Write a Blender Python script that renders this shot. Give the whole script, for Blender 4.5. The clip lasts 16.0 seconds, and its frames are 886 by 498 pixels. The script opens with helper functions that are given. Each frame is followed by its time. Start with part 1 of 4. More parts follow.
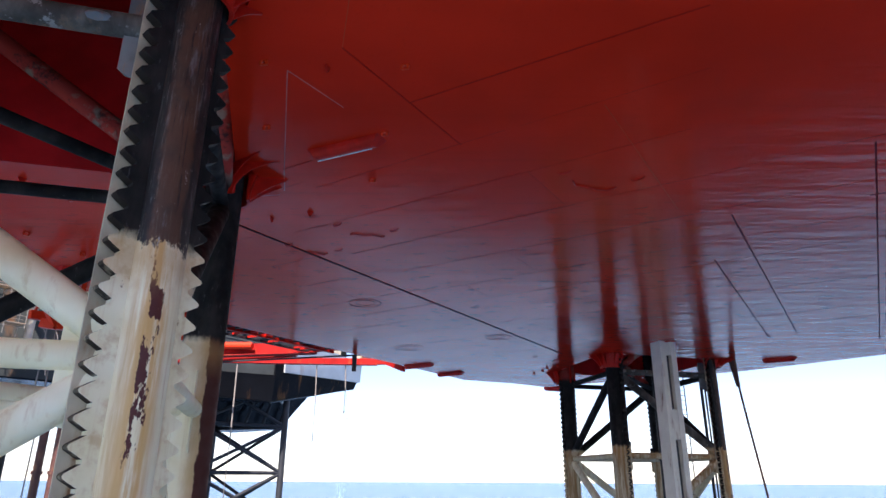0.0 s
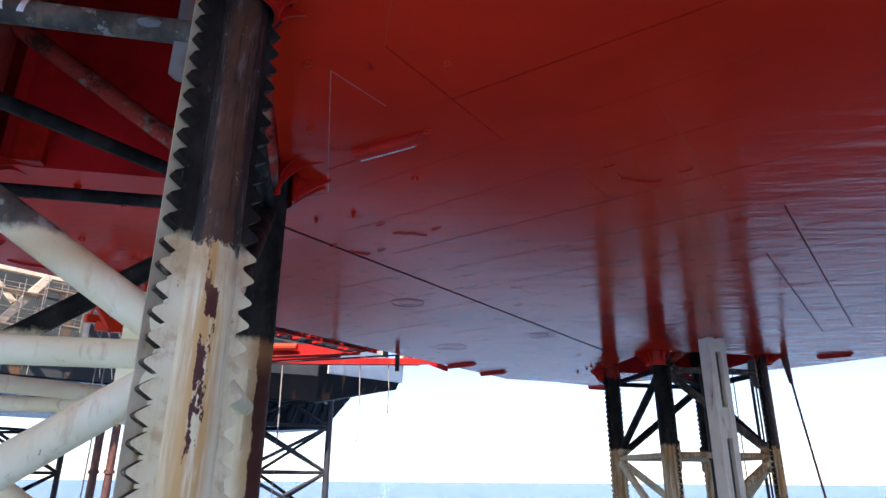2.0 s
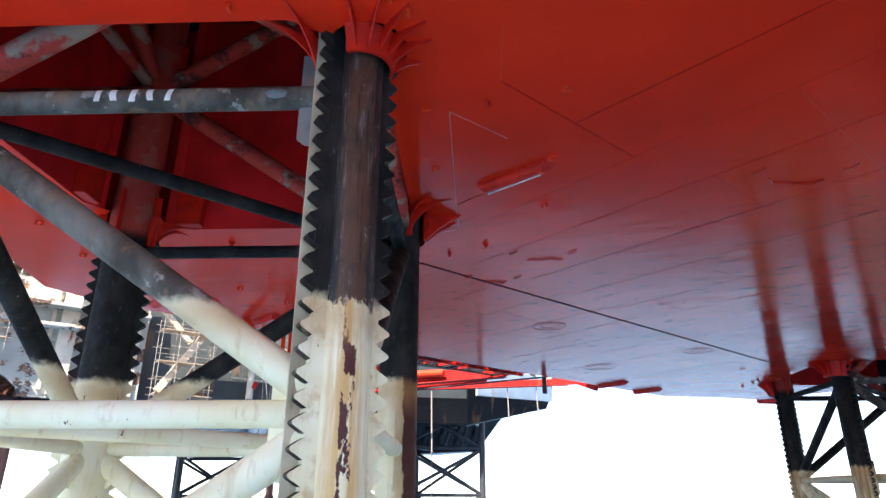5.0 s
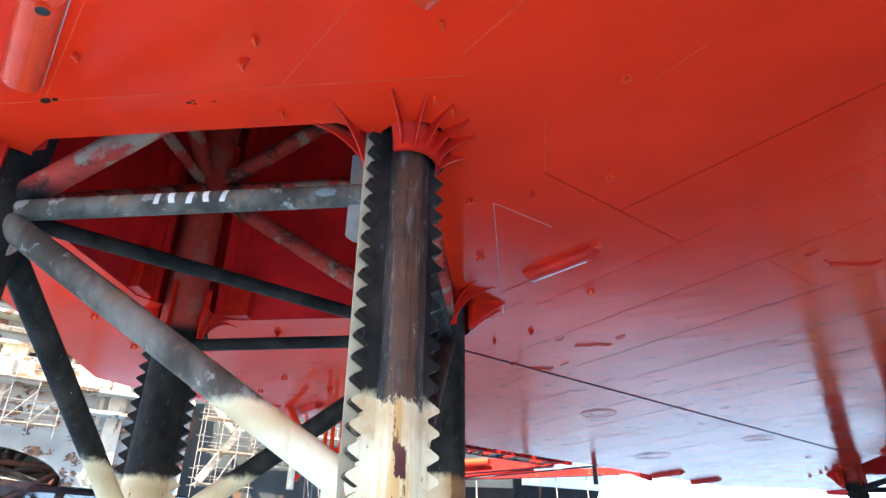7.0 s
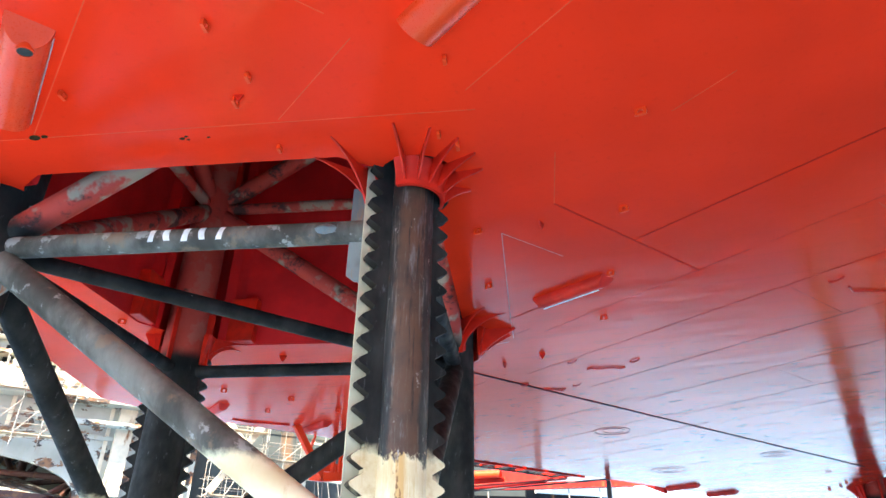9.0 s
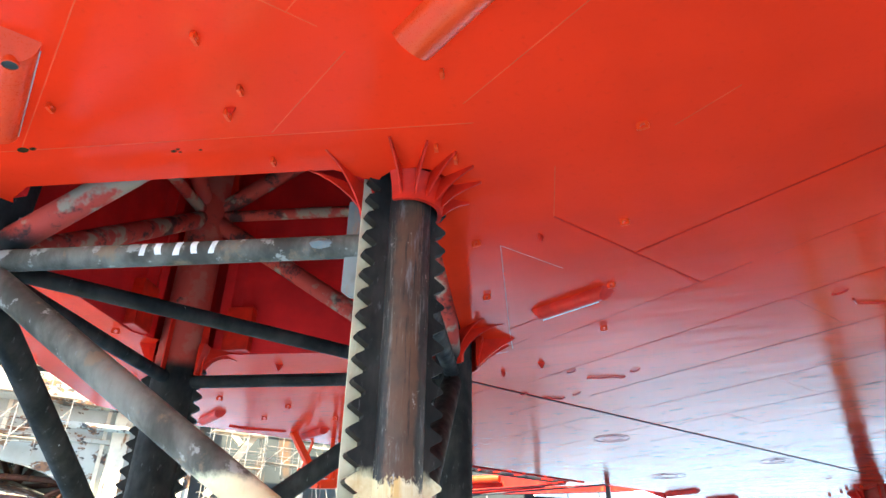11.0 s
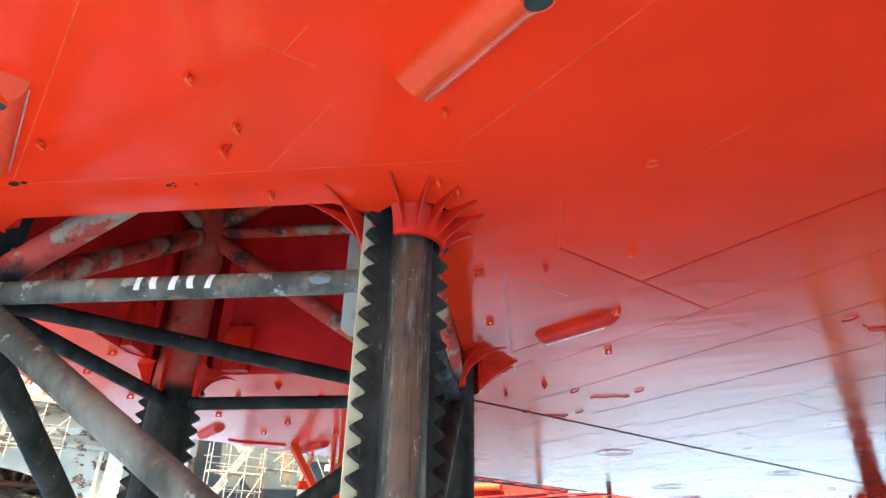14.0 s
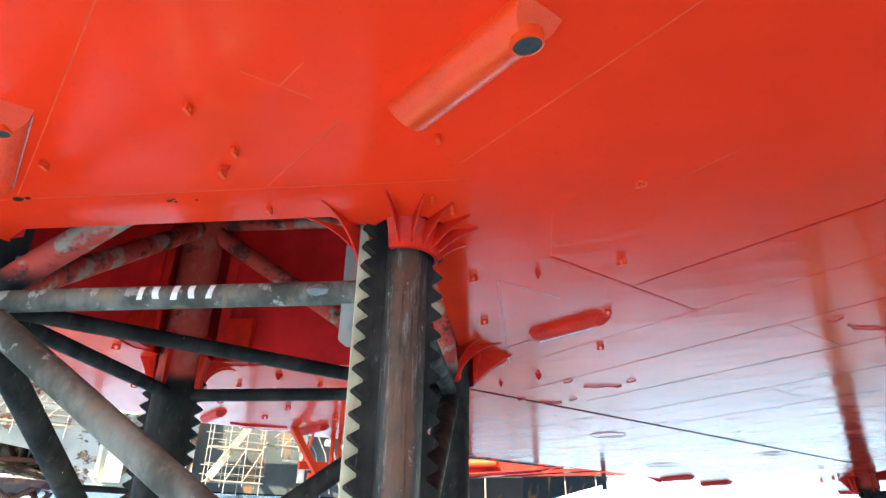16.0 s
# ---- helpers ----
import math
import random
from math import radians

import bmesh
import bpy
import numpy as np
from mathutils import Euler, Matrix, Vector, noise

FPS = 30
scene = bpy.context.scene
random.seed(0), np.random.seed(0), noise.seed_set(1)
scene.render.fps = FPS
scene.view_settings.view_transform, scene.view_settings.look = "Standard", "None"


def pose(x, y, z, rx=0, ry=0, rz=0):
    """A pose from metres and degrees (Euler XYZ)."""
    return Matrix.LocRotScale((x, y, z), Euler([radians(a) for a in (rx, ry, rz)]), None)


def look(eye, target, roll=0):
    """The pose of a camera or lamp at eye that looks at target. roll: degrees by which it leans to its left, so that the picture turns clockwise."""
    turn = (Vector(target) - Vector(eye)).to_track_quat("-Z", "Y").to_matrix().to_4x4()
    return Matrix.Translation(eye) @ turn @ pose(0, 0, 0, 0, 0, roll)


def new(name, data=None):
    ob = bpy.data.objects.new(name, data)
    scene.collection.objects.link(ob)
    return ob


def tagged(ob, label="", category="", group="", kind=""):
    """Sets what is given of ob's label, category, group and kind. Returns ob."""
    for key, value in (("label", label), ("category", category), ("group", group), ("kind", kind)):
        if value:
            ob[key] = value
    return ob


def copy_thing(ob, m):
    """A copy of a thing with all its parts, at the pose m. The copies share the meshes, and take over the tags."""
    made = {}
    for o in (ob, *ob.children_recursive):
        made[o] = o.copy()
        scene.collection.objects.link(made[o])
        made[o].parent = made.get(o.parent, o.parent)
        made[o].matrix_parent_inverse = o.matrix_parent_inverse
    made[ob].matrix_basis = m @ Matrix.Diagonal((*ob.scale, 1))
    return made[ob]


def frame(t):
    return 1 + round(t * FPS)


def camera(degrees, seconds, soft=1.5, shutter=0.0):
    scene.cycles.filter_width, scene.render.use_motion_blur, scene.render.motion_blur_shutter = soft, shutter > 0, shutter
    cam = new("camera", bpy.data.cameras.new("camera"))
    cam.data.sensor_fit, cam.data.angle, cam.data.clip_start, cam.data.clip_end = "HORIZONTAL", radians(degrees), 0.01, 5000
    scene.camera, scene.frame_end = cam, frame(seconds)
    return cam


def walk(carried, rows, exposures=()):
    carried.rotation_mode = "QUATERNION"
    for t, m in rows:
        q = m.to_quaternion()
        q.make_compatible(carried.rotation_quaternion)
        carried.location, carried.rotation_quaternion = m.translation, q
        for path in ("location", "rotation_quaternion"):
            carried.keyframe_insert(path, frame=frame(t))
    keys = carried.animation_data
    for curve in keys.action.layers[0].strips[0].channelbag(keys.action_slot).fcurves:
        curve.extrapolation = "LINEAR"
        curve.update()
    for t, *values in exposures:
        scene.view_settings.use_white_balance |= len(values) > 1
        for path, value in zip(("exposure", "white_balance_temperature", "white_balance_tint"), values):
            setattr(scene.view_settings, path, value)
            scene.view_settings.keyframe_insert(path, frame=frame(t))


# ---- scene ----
cam = camera(68.9, 16.0)
PATH = [
    (0, (-0.066, 0.174, 10.723), (-0.075, 2.056, 11.398), 0.3),
    (0.5, (-0.243, 0.09, 10.671), (-0.281, 1.972, 11.347), 0.2),
    (1, (-0.297, 0.078, 10.647), (-0.352, 1.96, 11.321), 0.3),
    (1.5, (-0.277, 0.16, 10.652), (-0.352, 2.041, 11.326), 0.3),
    (2, (-0.215, 0.247, 10.673), (-0.342, 2.125, 11.348), 0.4),
    (2.5, (-0.149, 0.305, 10.757), (-0.336, 2.179, 11.43), 0.3),
    (3, (-0.102, 0.342, 10.897), (-0.376, 2.205, 11.571), 0.5),
    (3.5, (-0.069, 0.383, 11.052), (-0.435, 2.231, 11.724), 0.6),
    (4, (-0.058, 0.422, 11.13), (-0.493, 2.254, 11.803), 0.7),
    (4.2, (-0.064, 0.427, 11.139), (-0.525, 2.252, 11.814), 0.6),
    (6.3, (-0.158, 0.25, 11.112), (-0.769, 1.921, 12.025), 0.7),
    (6.5, (-0.149, 0.261, 11.183), (-0.766, 1.914, 12.125), 0.9),
    (7, (-0.217, 0.29, 11.334), (-0.844, 1.939, 12.277), 0.8),
    (7.5, (-0.248, 0.313, 11.499), (-0.882, 1.961, 12.438), 0.8),
    (8, (-0.225, 0.354, 11.677), (-0.87, 1.997, 12.617), 0.9),
    (8.5, (-0.238, 0.402, 11.876), (-0.886, 2.041, 12.821), 0.8),
    (9, (-0.18, 0.446, 12.085), (-0.84, 2.082, 13.028), 1.0),
    (11.5, (-0.192, 0.53, 12.442), (-0.85, 2.167, 13.385), 1.1),
    (12, (-0.231, 0.524, 12.54), (-0.891, 2.158, 13.484), 1.1),
    (12.5, (-0.266, 0.52, 12.669), (-0.923, 2.157, 13.611), 1.1),
    (13, (-0.261, 0.542, 12.783), (-0.92, 2.179, 13.724), 1.1),
    (13.5, (-0.228, 0.528, 12.891), (-0.888, 2.166, 13.829), 1.2),
    (14, (-0.203, 0.486, 12.997), (-0.865, 2.124, 13.934), 1.2),
    (14.5, (-0.188, 0.418, 13.096), (-0.849, 2.058, 14.031), 1.2),
    (15, (-0.169, 0.338, 13.213), (-0.829, 1.977, 14.149), 1.1),
    (15.5, (-0.058, 0.189, 13.314), (-0.718, 1.828, 14.252), 1.2),
    (16, (0.044, 0.036, 13.429), (-0.629, 1.713, 14.288), 1.2),
]
EXPOSURES = [(0.0, 1.22, 6400, 24), (2.5, 1.32, 6400, 24), (3.5, 1.62, 6450, 21), (4.2, 1.78, 6500, 18), (6.3, 2.56, 6700, 13), (7.2, 2.84, 6800, 11), (9.0, 3.06, 7050, 8), (12.5, 3.16, 7450, 4), (16.0, 3.10, 7500, 3)]
walk(cam, [(t, look(eye, target, roll)) for t, eye, target, roll in PATH], EXPOSURES)

# ---- light: a bright afternoon sky over the sea ----
SUN_AZ, SUN_EL = 190.0, 49.0        # compass degrees from +y towards +x; degrees above the horizon
world = bpy.data.worlds.new("sky")
scene.world = world
world.use_nodes = True
wn, wl = world.node_tree.nodes, world.node_tree.links
sky = wn.new("ShaderNodeTexSky")
sky.sky_type = "NISHITA"
sky.sun_disc = False
sky.sun_elevation, sky.sun_rotation = radians(SUN_EL), radians(SUN_AZ)
sky.air_density, sky.dust_density, sky.ozone_density = 0.8, 0.3, 1.0
wl.new(sky.outputs[0], wn["Background"].inputs[0])
wn["Background"].inputs[1].default_value = 0.11
sun = new("sun", bpy.data.lights.new("sun", "SUN"))
sun.data.energy, sun.data.angle, sun.data.color = 5.0, radians(0.5), (1.0, 0.95, 0.87)
sun_dir = Vector((math.sin(radians(SUN_AZ)) * math.cos(radians(SUN_EL)), math.cos(radians(SUN_AZ)) * math.cos(radians(SUN_EL)), math.sin(radians(SUN_EL))))
sun.matrix_world = look(sun_dir * 100, (0, 0, 0))


# ---- materials ----
class Nodes:
    """A small wrapper to write node trees in few words."""

    def __init__(self, name):
        self.mat = bpy.data.materials.new(name)
        self.mat.use_nodes = True
        self.tree = self.mat.node_tree
        self.bsdf = self.tree.nodes["Principled BSDF"]
        self.coords = self.add("ShaderNodeTexCoord").outputs["Object"]

    def add(self, kind):
        return self.tree.nodes.new(kind)

    def put(self, socket, value):
        if isinstance(value, bpy.types.NodeSocket):
            self.tree.links.new(value, socket)
        else:
            socket.default_value = value

    def mapped(self, scale=(1, 1, 1), turn=0.0, shift=(0, 0, 0)):
        m = self.add("ShaderNodeMapping")
        self.put(m.inputs["Vector"], self.coords)
        m.inputs["Scale"].default_value = scale
        m.inputs["Rotation"].default_value = (0, 0, radians(turn))
        m.inputs["Location"].default_value = shift
        return m.outputs[0]

    def noise(self, scale, detail=4.0, rough=0.55, vector=None, distort=0.0):
        n = self.add("ShaderNodeTexNoise")
        self.put(n.inputs["Vector"], self.coords if vector is None else vector)
        n.inputs["Scale"].default_value, n.inputs["Detail"].default_value = scale, detail
        n.inputs["Roughness"].default_value, n.inputs["Distortion"].default_value = rough, distort
        return n.outputs["Fac"]

    def ramp(self, fac, low, high, a=0.0, b=1.0):
        r = self.add("ShaderNodeMapRange")
        r.interpolation_type = "SMOOTHSTEP"
        self.put(r.inputs[0], fac)
        for k, v in zip((1, 2, 3, 4), (low, high, a, b)):
            r.inputs[k].default_value = v
        return r.outputs[0]

    def math(self, op, a, b=0.0):
        m = self.add("ShaderNodeMath")
        m.operation = op
        self.put(m.inputs[0], a)
        self.put(m.inputs[1], b)
        return m.outputs[0]

    def mix(self, fac, a, b):
        m = self.add("ShaderNodeMix")
        m.data_type = "RGBA"
        self.put(m.inputs[0], fac)
        self.put(m.inputs[6], a if isinstance(a, bpy.types.NodeSocket) else (*a, 1))
        self.put(m.inputs[7], b if isinstance(b, bpy.types.NodeSocket) else (*b, 1))
        return m.outputs[2]

    def axis(self, which):
        s = self.add("ShaderNodeSeparateXYZ")
        self.put(s.inputs[0], self.coords)
        return s.outputs[which]

    def bump(self, height, strength, distance, normal=None):
        b = self.add("ShaderNodeBump")
        self.put(b.inputs["Height"], height)
        b.inputs["Strength"].default_value, b.inputs["Distance"].default_value = strength, distance
        if normal is not None:
            self.put(b.inputs["Normal"], normal)
        return b.outputs[0]

    def done(self, colour, rough=0.5, normal=None, metal=0.0, coat=0.0, ior=1.5):
        self.put(self.bsdf.inputs["Base Color"], colour if isinstance(colour, bpy.types.NodeSocket) else (*colour, 1))
        self.put(self.bsdf.inputs["Roughness"], rough)
        self.put(self.bsdf.inputs["Metallic"], metal)
        self.bsdf.inputs["IOR"].default_value = ior
        self.bsdf.inputs["Coat Weight"].default_value = coat
        if normal is not None:
            self.put(self.bsdf.inputs["Normal"], normal)
        return self.mat


HULL_TURN = 57.3      # degrees of the hull's long axis


def hull_paint(name, base, rough=0.15):
    n = Nodes(name)
    big = n.noise(0.18, 3)
    fine = n.noise(9, 5)
    colour = n.mix(n.ramp(big, 0.3, 0.7), [c * 0.84 for c in base], [min(1, c * 1.1) for c in base])
    colour = n.mix(n.ramp(fine, 0.55, 0.8, 0, 0.25), colour, [c * 0.7 for c in base])
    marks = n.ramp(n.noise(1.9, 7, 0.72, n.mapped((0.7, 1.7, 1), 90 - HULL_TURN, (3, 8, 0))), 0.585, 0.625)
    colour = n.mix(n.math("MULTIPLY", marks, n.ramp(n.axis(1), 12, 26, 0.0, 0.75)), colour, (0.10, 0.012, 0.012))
    # thin dark strakes across the hull's long axis, stronger with growing y
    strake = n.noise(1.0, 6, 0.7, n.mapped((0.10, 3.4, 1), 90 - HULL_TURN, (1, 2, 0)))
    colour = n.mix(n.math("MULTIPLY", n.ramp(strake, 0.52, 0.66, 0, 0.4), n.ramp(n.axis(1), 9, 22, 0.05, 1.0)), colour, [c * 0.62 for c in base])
    along = n.mapped((0.35, 1.6, 1), -HULL_TURN + 90)
    buckled = n.ramp(n.axis(0), 2, 14, 0.45, 2.8)
    wave = n.math("MULTIPLY", n.noise(0.9, 3, 0.55, along), buckled)
    dents = n.noise(1.7, 3, 0.5)
    spots = n.ramp(n.noise(2.6, 2, 0.4), 0.62, 0.75)
    h = n.bump(wave, 0.20, 0.12)
    h = n.bump(dents, 0.16, 0.03, h)
    h = n.bump(spots, 0.25, 0.006, h)
    h = n.bump(strake, 0.45, 0.014, h)
    h = n.bump(n.noise(5, 4, 0.6), 0.12, 0.008, h)
    smears = n.noise(0.8, 5, 0.62, n.mapped((0.6, 1.8, 1), 90 - HULL_TURN))
    r = n.ramp(smears, 0.38, 0.66, rough * 0.5, rough * 1.35)
    # the old paint shines only at a flat angle, and less where it is chalked
    facing = n.add("ShaderNodeLayerWeight")
    facing.inputs["Blend"].default_value = 0.5
    chalk = n.ramp(n.noise(0.7, 7, 0.7, n.mapped((0.5, 1.6, 1), 90 - HULL_TURN, (6, 1, 0))), 0.50, 0.62, 1.0, 0.72)
    gloss = n.ramp(facing.outputs["Facing"], 0.45, 0.86, 0.07, 0.58)
    worn = n.math("SUBTRACT", 1.0, n.math("MULTIPLY", marks, 0.7))
    n.put(n.bsdf.inputs["Specular IOR Level"], n.math("MULTIPLY", n.math("MULTIPLY", gloss, chalk), worn))
    return n.done(colour, r, h, ior=1.45)


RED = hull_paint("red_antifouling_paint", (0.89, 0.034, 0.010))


def plain_paint(name, base, rough=0.4, grime=0.3, rust=0.0, scale=3.0, metal=0.0, streak=0.25, ior=1.5):
    n = Nodes(name)
    colour = n.mix(n.ramp(n.noise(scale * 0.4, 4), 0.3, 0.7), [c * (1 - grime) for c in base], [min(1, c * (1 + grime * 0.3)) for c in base])
    if rust:
        m = n.noise(scale, 6, 0.65, n.mapped((1, 1, streak)))
        colour = n.mix(n.ramp(m, 0.68 - 0.2 * rust, 0.74 - 0.15 * rust), colour, (0.17, 0.055, 0.022))
        halo = n.ramp(m, 0.58 - 0.2 * rust, 0.72 - 0.2 * rust, 0, 0.45)
        colour = n.mix(halo, colour, (0.36, 0.16, 0.05))
    fine = n.noise(scale * 14, 4)
    return n.done(colour, n.ramp(fine, 0.2, 0.8, rough * 0.8, min(1, rough * 1.25)), n.bump(fine, 0.2, 0.004), metal, ior=ior)


def leg_paint(name, red_from=30.0, front=False, dust=0.0, grease_shade=False, rusty=False, clean=False, tan=0.25):
    """Cream paint with rust runs low down, black bitumen above it, red overspray where it goes into the hull."""
    n = Nodes(name)
    z = n.axis(2)
    ragged = n.math("MULTIPLY", n.math("SUBTRACT", n.noise(3.2, 6, 0.7, n.mapped((1.2, 1.2, 0.8))), 0.5), 1.1 if front else 0.35)
    where = n.add("ShaderNodeSeparateXYZ")
    n.put(where.inputs[0], n.add("ShaderNodeNewGeometry").outputs["Position"])
    far = n.ramp(where.outputs[1], 26, 34)
    level = n.math("ADD", n.math("ADD", z, ragged), n.math("MULTIPLY", far, 1.0))
    # cream
    cream = n.mix(n.ramp(n.noise(1.1, 3), 0.3, 0.7), (0.84, 0.76, 0.49), (0.93, 0.88, 0.65))
    runs = n.noise(2.6, 6, 0.65, n.mapped((2.2, 2.2, 0.16)))
    cream = n.mix(n.ramp(runs, 0.50 if front else 0.54, 0.72, 0, 0.6 if front else 0.4), cream, (0.52, 0.30, 0.10))
    flakes = n.noise(2.4, 7, 0.7, n.mapped((2.0, 2.0, 0.55), 0, (3, 1, 7)))
    cream = n.mix(n.ramp(flakes, 0.665, 0.685), cream, (0.09, 0.025, 0.02))
    cream = n.mix(n.math("MULTIPLY", far, n.ramp(runs, 0.38, 0.6, 0.0 if clean else 0.25, 0.25 if clean else 0.95)), cream, (0.36, 0.20, 0.08))
    # bitumen
    black = n.mix(n.ramp(n.noise(1.6, 5, 0.6, n.mapped((1, 1, 0.4))), 0.35, 0.75), [0.009 + c * dust for c in (0.050, 0.043, 0.034)], [c * (0.6 + 0.4 * dust) + w * dust for c, w in ((0.064, 0.145), (0.059, 0.128), (0.053, 0.105))])
    scuffs = n.noise(5.5, 6, 0.7, n.mapped((1.5, 1.5, 0.5), 0, (8, 2, 1)))
    black = n.mix(n.ramp(scuffs, 0.60, 0.78, 0, 0.4), black, (0.30, 0.31, 0.32))
    nicks = n.noise(16, 2, 0.4, n.mapped((1, 1, 0.35), 0, (4, 4, 4)))
    black = n.mix(n.ramp(nicks, 0.80, 0.82), black, (0.7, 0.7, 0.68))
    if rusty:
        worn = n.math("ADD", n.axis(0), n.math("MULTIPLY", n.noise(3.5, 6, 0.7, n.mapped((1.2, 1.2, 0.4))), 0.3))
        cream = n.mix(n.ramp(worn, 3.55, 3.85, 0.1, 0.7), cream, (0.50, 0.29, 0.10))
        cream = n.mix(n.ramp(worn, 3.86, 3.90), cream, (0.085, 0.030, 0.024))
    if grease_shade:
        cream = n.mix(n.ramp(n.noise(4, 5, 0.6), 0.46, 0.70, 0, 0.5), cream, (0.50, 0.28, 0.10))
    if dust:
        black = n.mix(n.ramp(n.noise(1.4, 6, 0.68), 0.55, 0.63, 0, 0.55), black, (0.24, 0.15, 0.09))
        black = n.mix(n.ramp(n.noise(2.4, 5, 0.66, n.mapped((1, 1, 1), 0, (2, 6, 1))), 0.58, 0.64, 0, 0.6), black, (0.42, 0.41, 0.38))
    if front:
        # a worn rusty strip down the face of the shell, broken patches of it in the cream
        s = n.math("ADD", n.math("MULTIPLY", n.axis(0), 0.79), n.math("MULTIPLY", n.axis(1), 0.61))
        s = n.math("ABSOLUTE", n.math("SUBTRACT", s, 0.63))
        strip = n.ramp(n.math("ADD", s, n.math("MULTIPLY", n.noise(6, 5, 0.7, n.mapped((1, 1, 0.5))), 0.16)), 0.23, 0.29, 1, 0)
        black = n.mix(n.math("MULTIPLY", strip, n.ramp(n.noise(1.5, 4), 0.2, 0.6, 0.25, 0.85)), black, (0.115, 0.050, 0.028))
        black = n.mix(n.ramp(n.noise(2.5, 6, 0.7, n.mapped((2.5, 2.5, 0.5), 0, (1, 7, 2))), 0.55, 0.72, 0, 0.6), black, (0.20, 0.20, 0.205))
        streaks = n.noise(3.0, 7, 0.75, n.mapped((4.0, 4.0, 0.22), 0, (3, 3, 5)))
        black = n.mix(n.ramp(streaks, 0.54, 0.66, 0, 0.55), black, (0.21, 0.19, 0.165))
        black = n.mix(n.ramp(streaks, 0.46, 0.36, 0, 0.85), black, (0.012, 0.011, 0.011))
        bare = n.noise(4.5, 7, 0.78, n.mapped((1.6, 1.6, 0.7), 0, (9, 1, 4)))
        black = n.mix(n.ramp(bare, 0.62, 0.68, 0, 0.8), black, (0.42, 0.39, 0.35))
        black = n.mix(n.ramp(bare, 0.40, 0.34, 0, 0.7), black, (0.10, 0.04, 0.022))
        broken = n.ramp(n.noise(2.2, 5, 0.65, n.mapped((1.5, 1.5, 0.6), 0, (2, 5, 3.3))), 0.53, 0.555)
        cream = n.mix(n.math("MULTIPLY", n.ramp(s, 0.08, 0.30, 0.85, 0), n.ramp(runs, 0.38, 0.55)), cream, (0.66, 0.36, 0.10))
        patch = n.ramp(n.math("ADD", s, n.math("MULTIPLY", n.noise(7, 6, 0.72, n.mapped((1, 1, 0.4))), 0.14)), 0.15, 0.163, 1, 0)
        cream = n.mix(n.math("MULTIPLY", patch, broken), cream, (0.085, 0.016, 0.014))
    edge = n.ramp(level, 13.35, 13.9)
    rim = n.math("MULTIPLY", n.ramp(level, 12.7, 13.6), n.math("SUBTRACT", 1.0, edge))
    cream = n.mix(n.math("MULTIPLY", rim, 0.6), cream, (0.48, 0.25, 0.09))
    colour = n.mix(n.ramp(level, 13.58, 13.66 if front else 13.78), cream, black)
    over = n.ramp(n.math("ADD", z, n.math("MULTIPLY", ragged, 0.4)), red_from, red_from + 0.35)
    blotch = n.noise(1.3, 7, 0.72)
    brown = n.mix(n.ramp(blotch, 0.60 - 0.10 * tan, 0.70 - 0.10 * tan, 0, 0.9), (0.50, 0.06, 0.042), (0.05, 0.032, 0.028))
    brown = n.mix(n.ramp(n.noise(1.3, 4, 0.6, n.mapped((1, 1, 1), 0, (5, 1, 9))), 0.50, 0.60, 0, 0.9 * tan), brown, (0.36, 0.28, 0.20))
    colour = n.mix(over, colour, brown)
    if grease_shade:
        # both flanks of the teeth darkened: old grease, and shade put into the colour
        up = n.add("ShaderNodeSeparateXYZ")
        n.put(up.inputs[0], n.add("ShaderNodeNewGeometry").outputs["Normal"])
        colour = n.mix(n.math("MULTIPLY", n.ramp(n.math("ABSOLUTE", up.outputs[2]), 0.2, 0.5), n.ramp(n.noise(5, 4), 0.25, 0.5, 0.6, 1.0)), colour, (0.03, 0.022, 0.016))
    fine = n.noise(30, 4)
    h = n.bump(fine, 0.25, 0.004)
    h = n.bump(flakes, 0.2, 0.01, h)
    gloss = n.ramp(n.noise(4, 4), 0.3, 0.7, 0.40, 0.62) if front else n.ramp(n.noise(4, 4), 0.3, 0.7, 0.55, 0.85)
    return n.done(colour, gloss, h, ior=1.4 if front else 1.25)


def peeling_paint(name, base):
    """Chalky pale paint that has come off in dark and rusty patches, with runs under them."""
    n = Nodes(name)
    colour = n.mix(n.ramp(n.noise(0.35, 4), 0.3, 0.7), [c * 0.78 for c in base], [c * 1.15 for c in base])
    patch = n.noise(0.55, 8, 0.68, n.mapped((1, 1, 1.5)))
    rust = n.mix(n.ramp(n.noise(2.2, 4), 0.4, 0.6), (0.045, 0.04, 0.035), (0.26, 0.12, 0.05))
    runs = n.noise(1.6, 5, 0.6, n.mapped((1.3, 1.3, 0.12)))
    colour = n.mix(n.ramp(runs, 0.56, 0.75, 0, 0.4), colour, (0.42, 0.30, 0.16))
    colour = n.mix(n.ramp(patch, 0.525, 0.545), colour, rust)
    fine = n.noise(12, 4)
    return n.done(colour, 0.55, n.bump(fine, 0.2, 0.01))


def rippled_black(name):
    """Glossy black bottom paint on buckled plates."""
    n = Nodes(name)
    colour = n.mix(n.ramp(n.noise(0.4, 4), 0.35, 0.7), (0.005, 0.007, 0.010), (0.014, 0.018, 0.023))
    h = n.bump(n.noise(0.9, 4, 0.6, n.mapped((1, 0.5, 1), -53)), 0.5, 0.12)
    return n.done(colour, 0.24, h, ior=1.33)


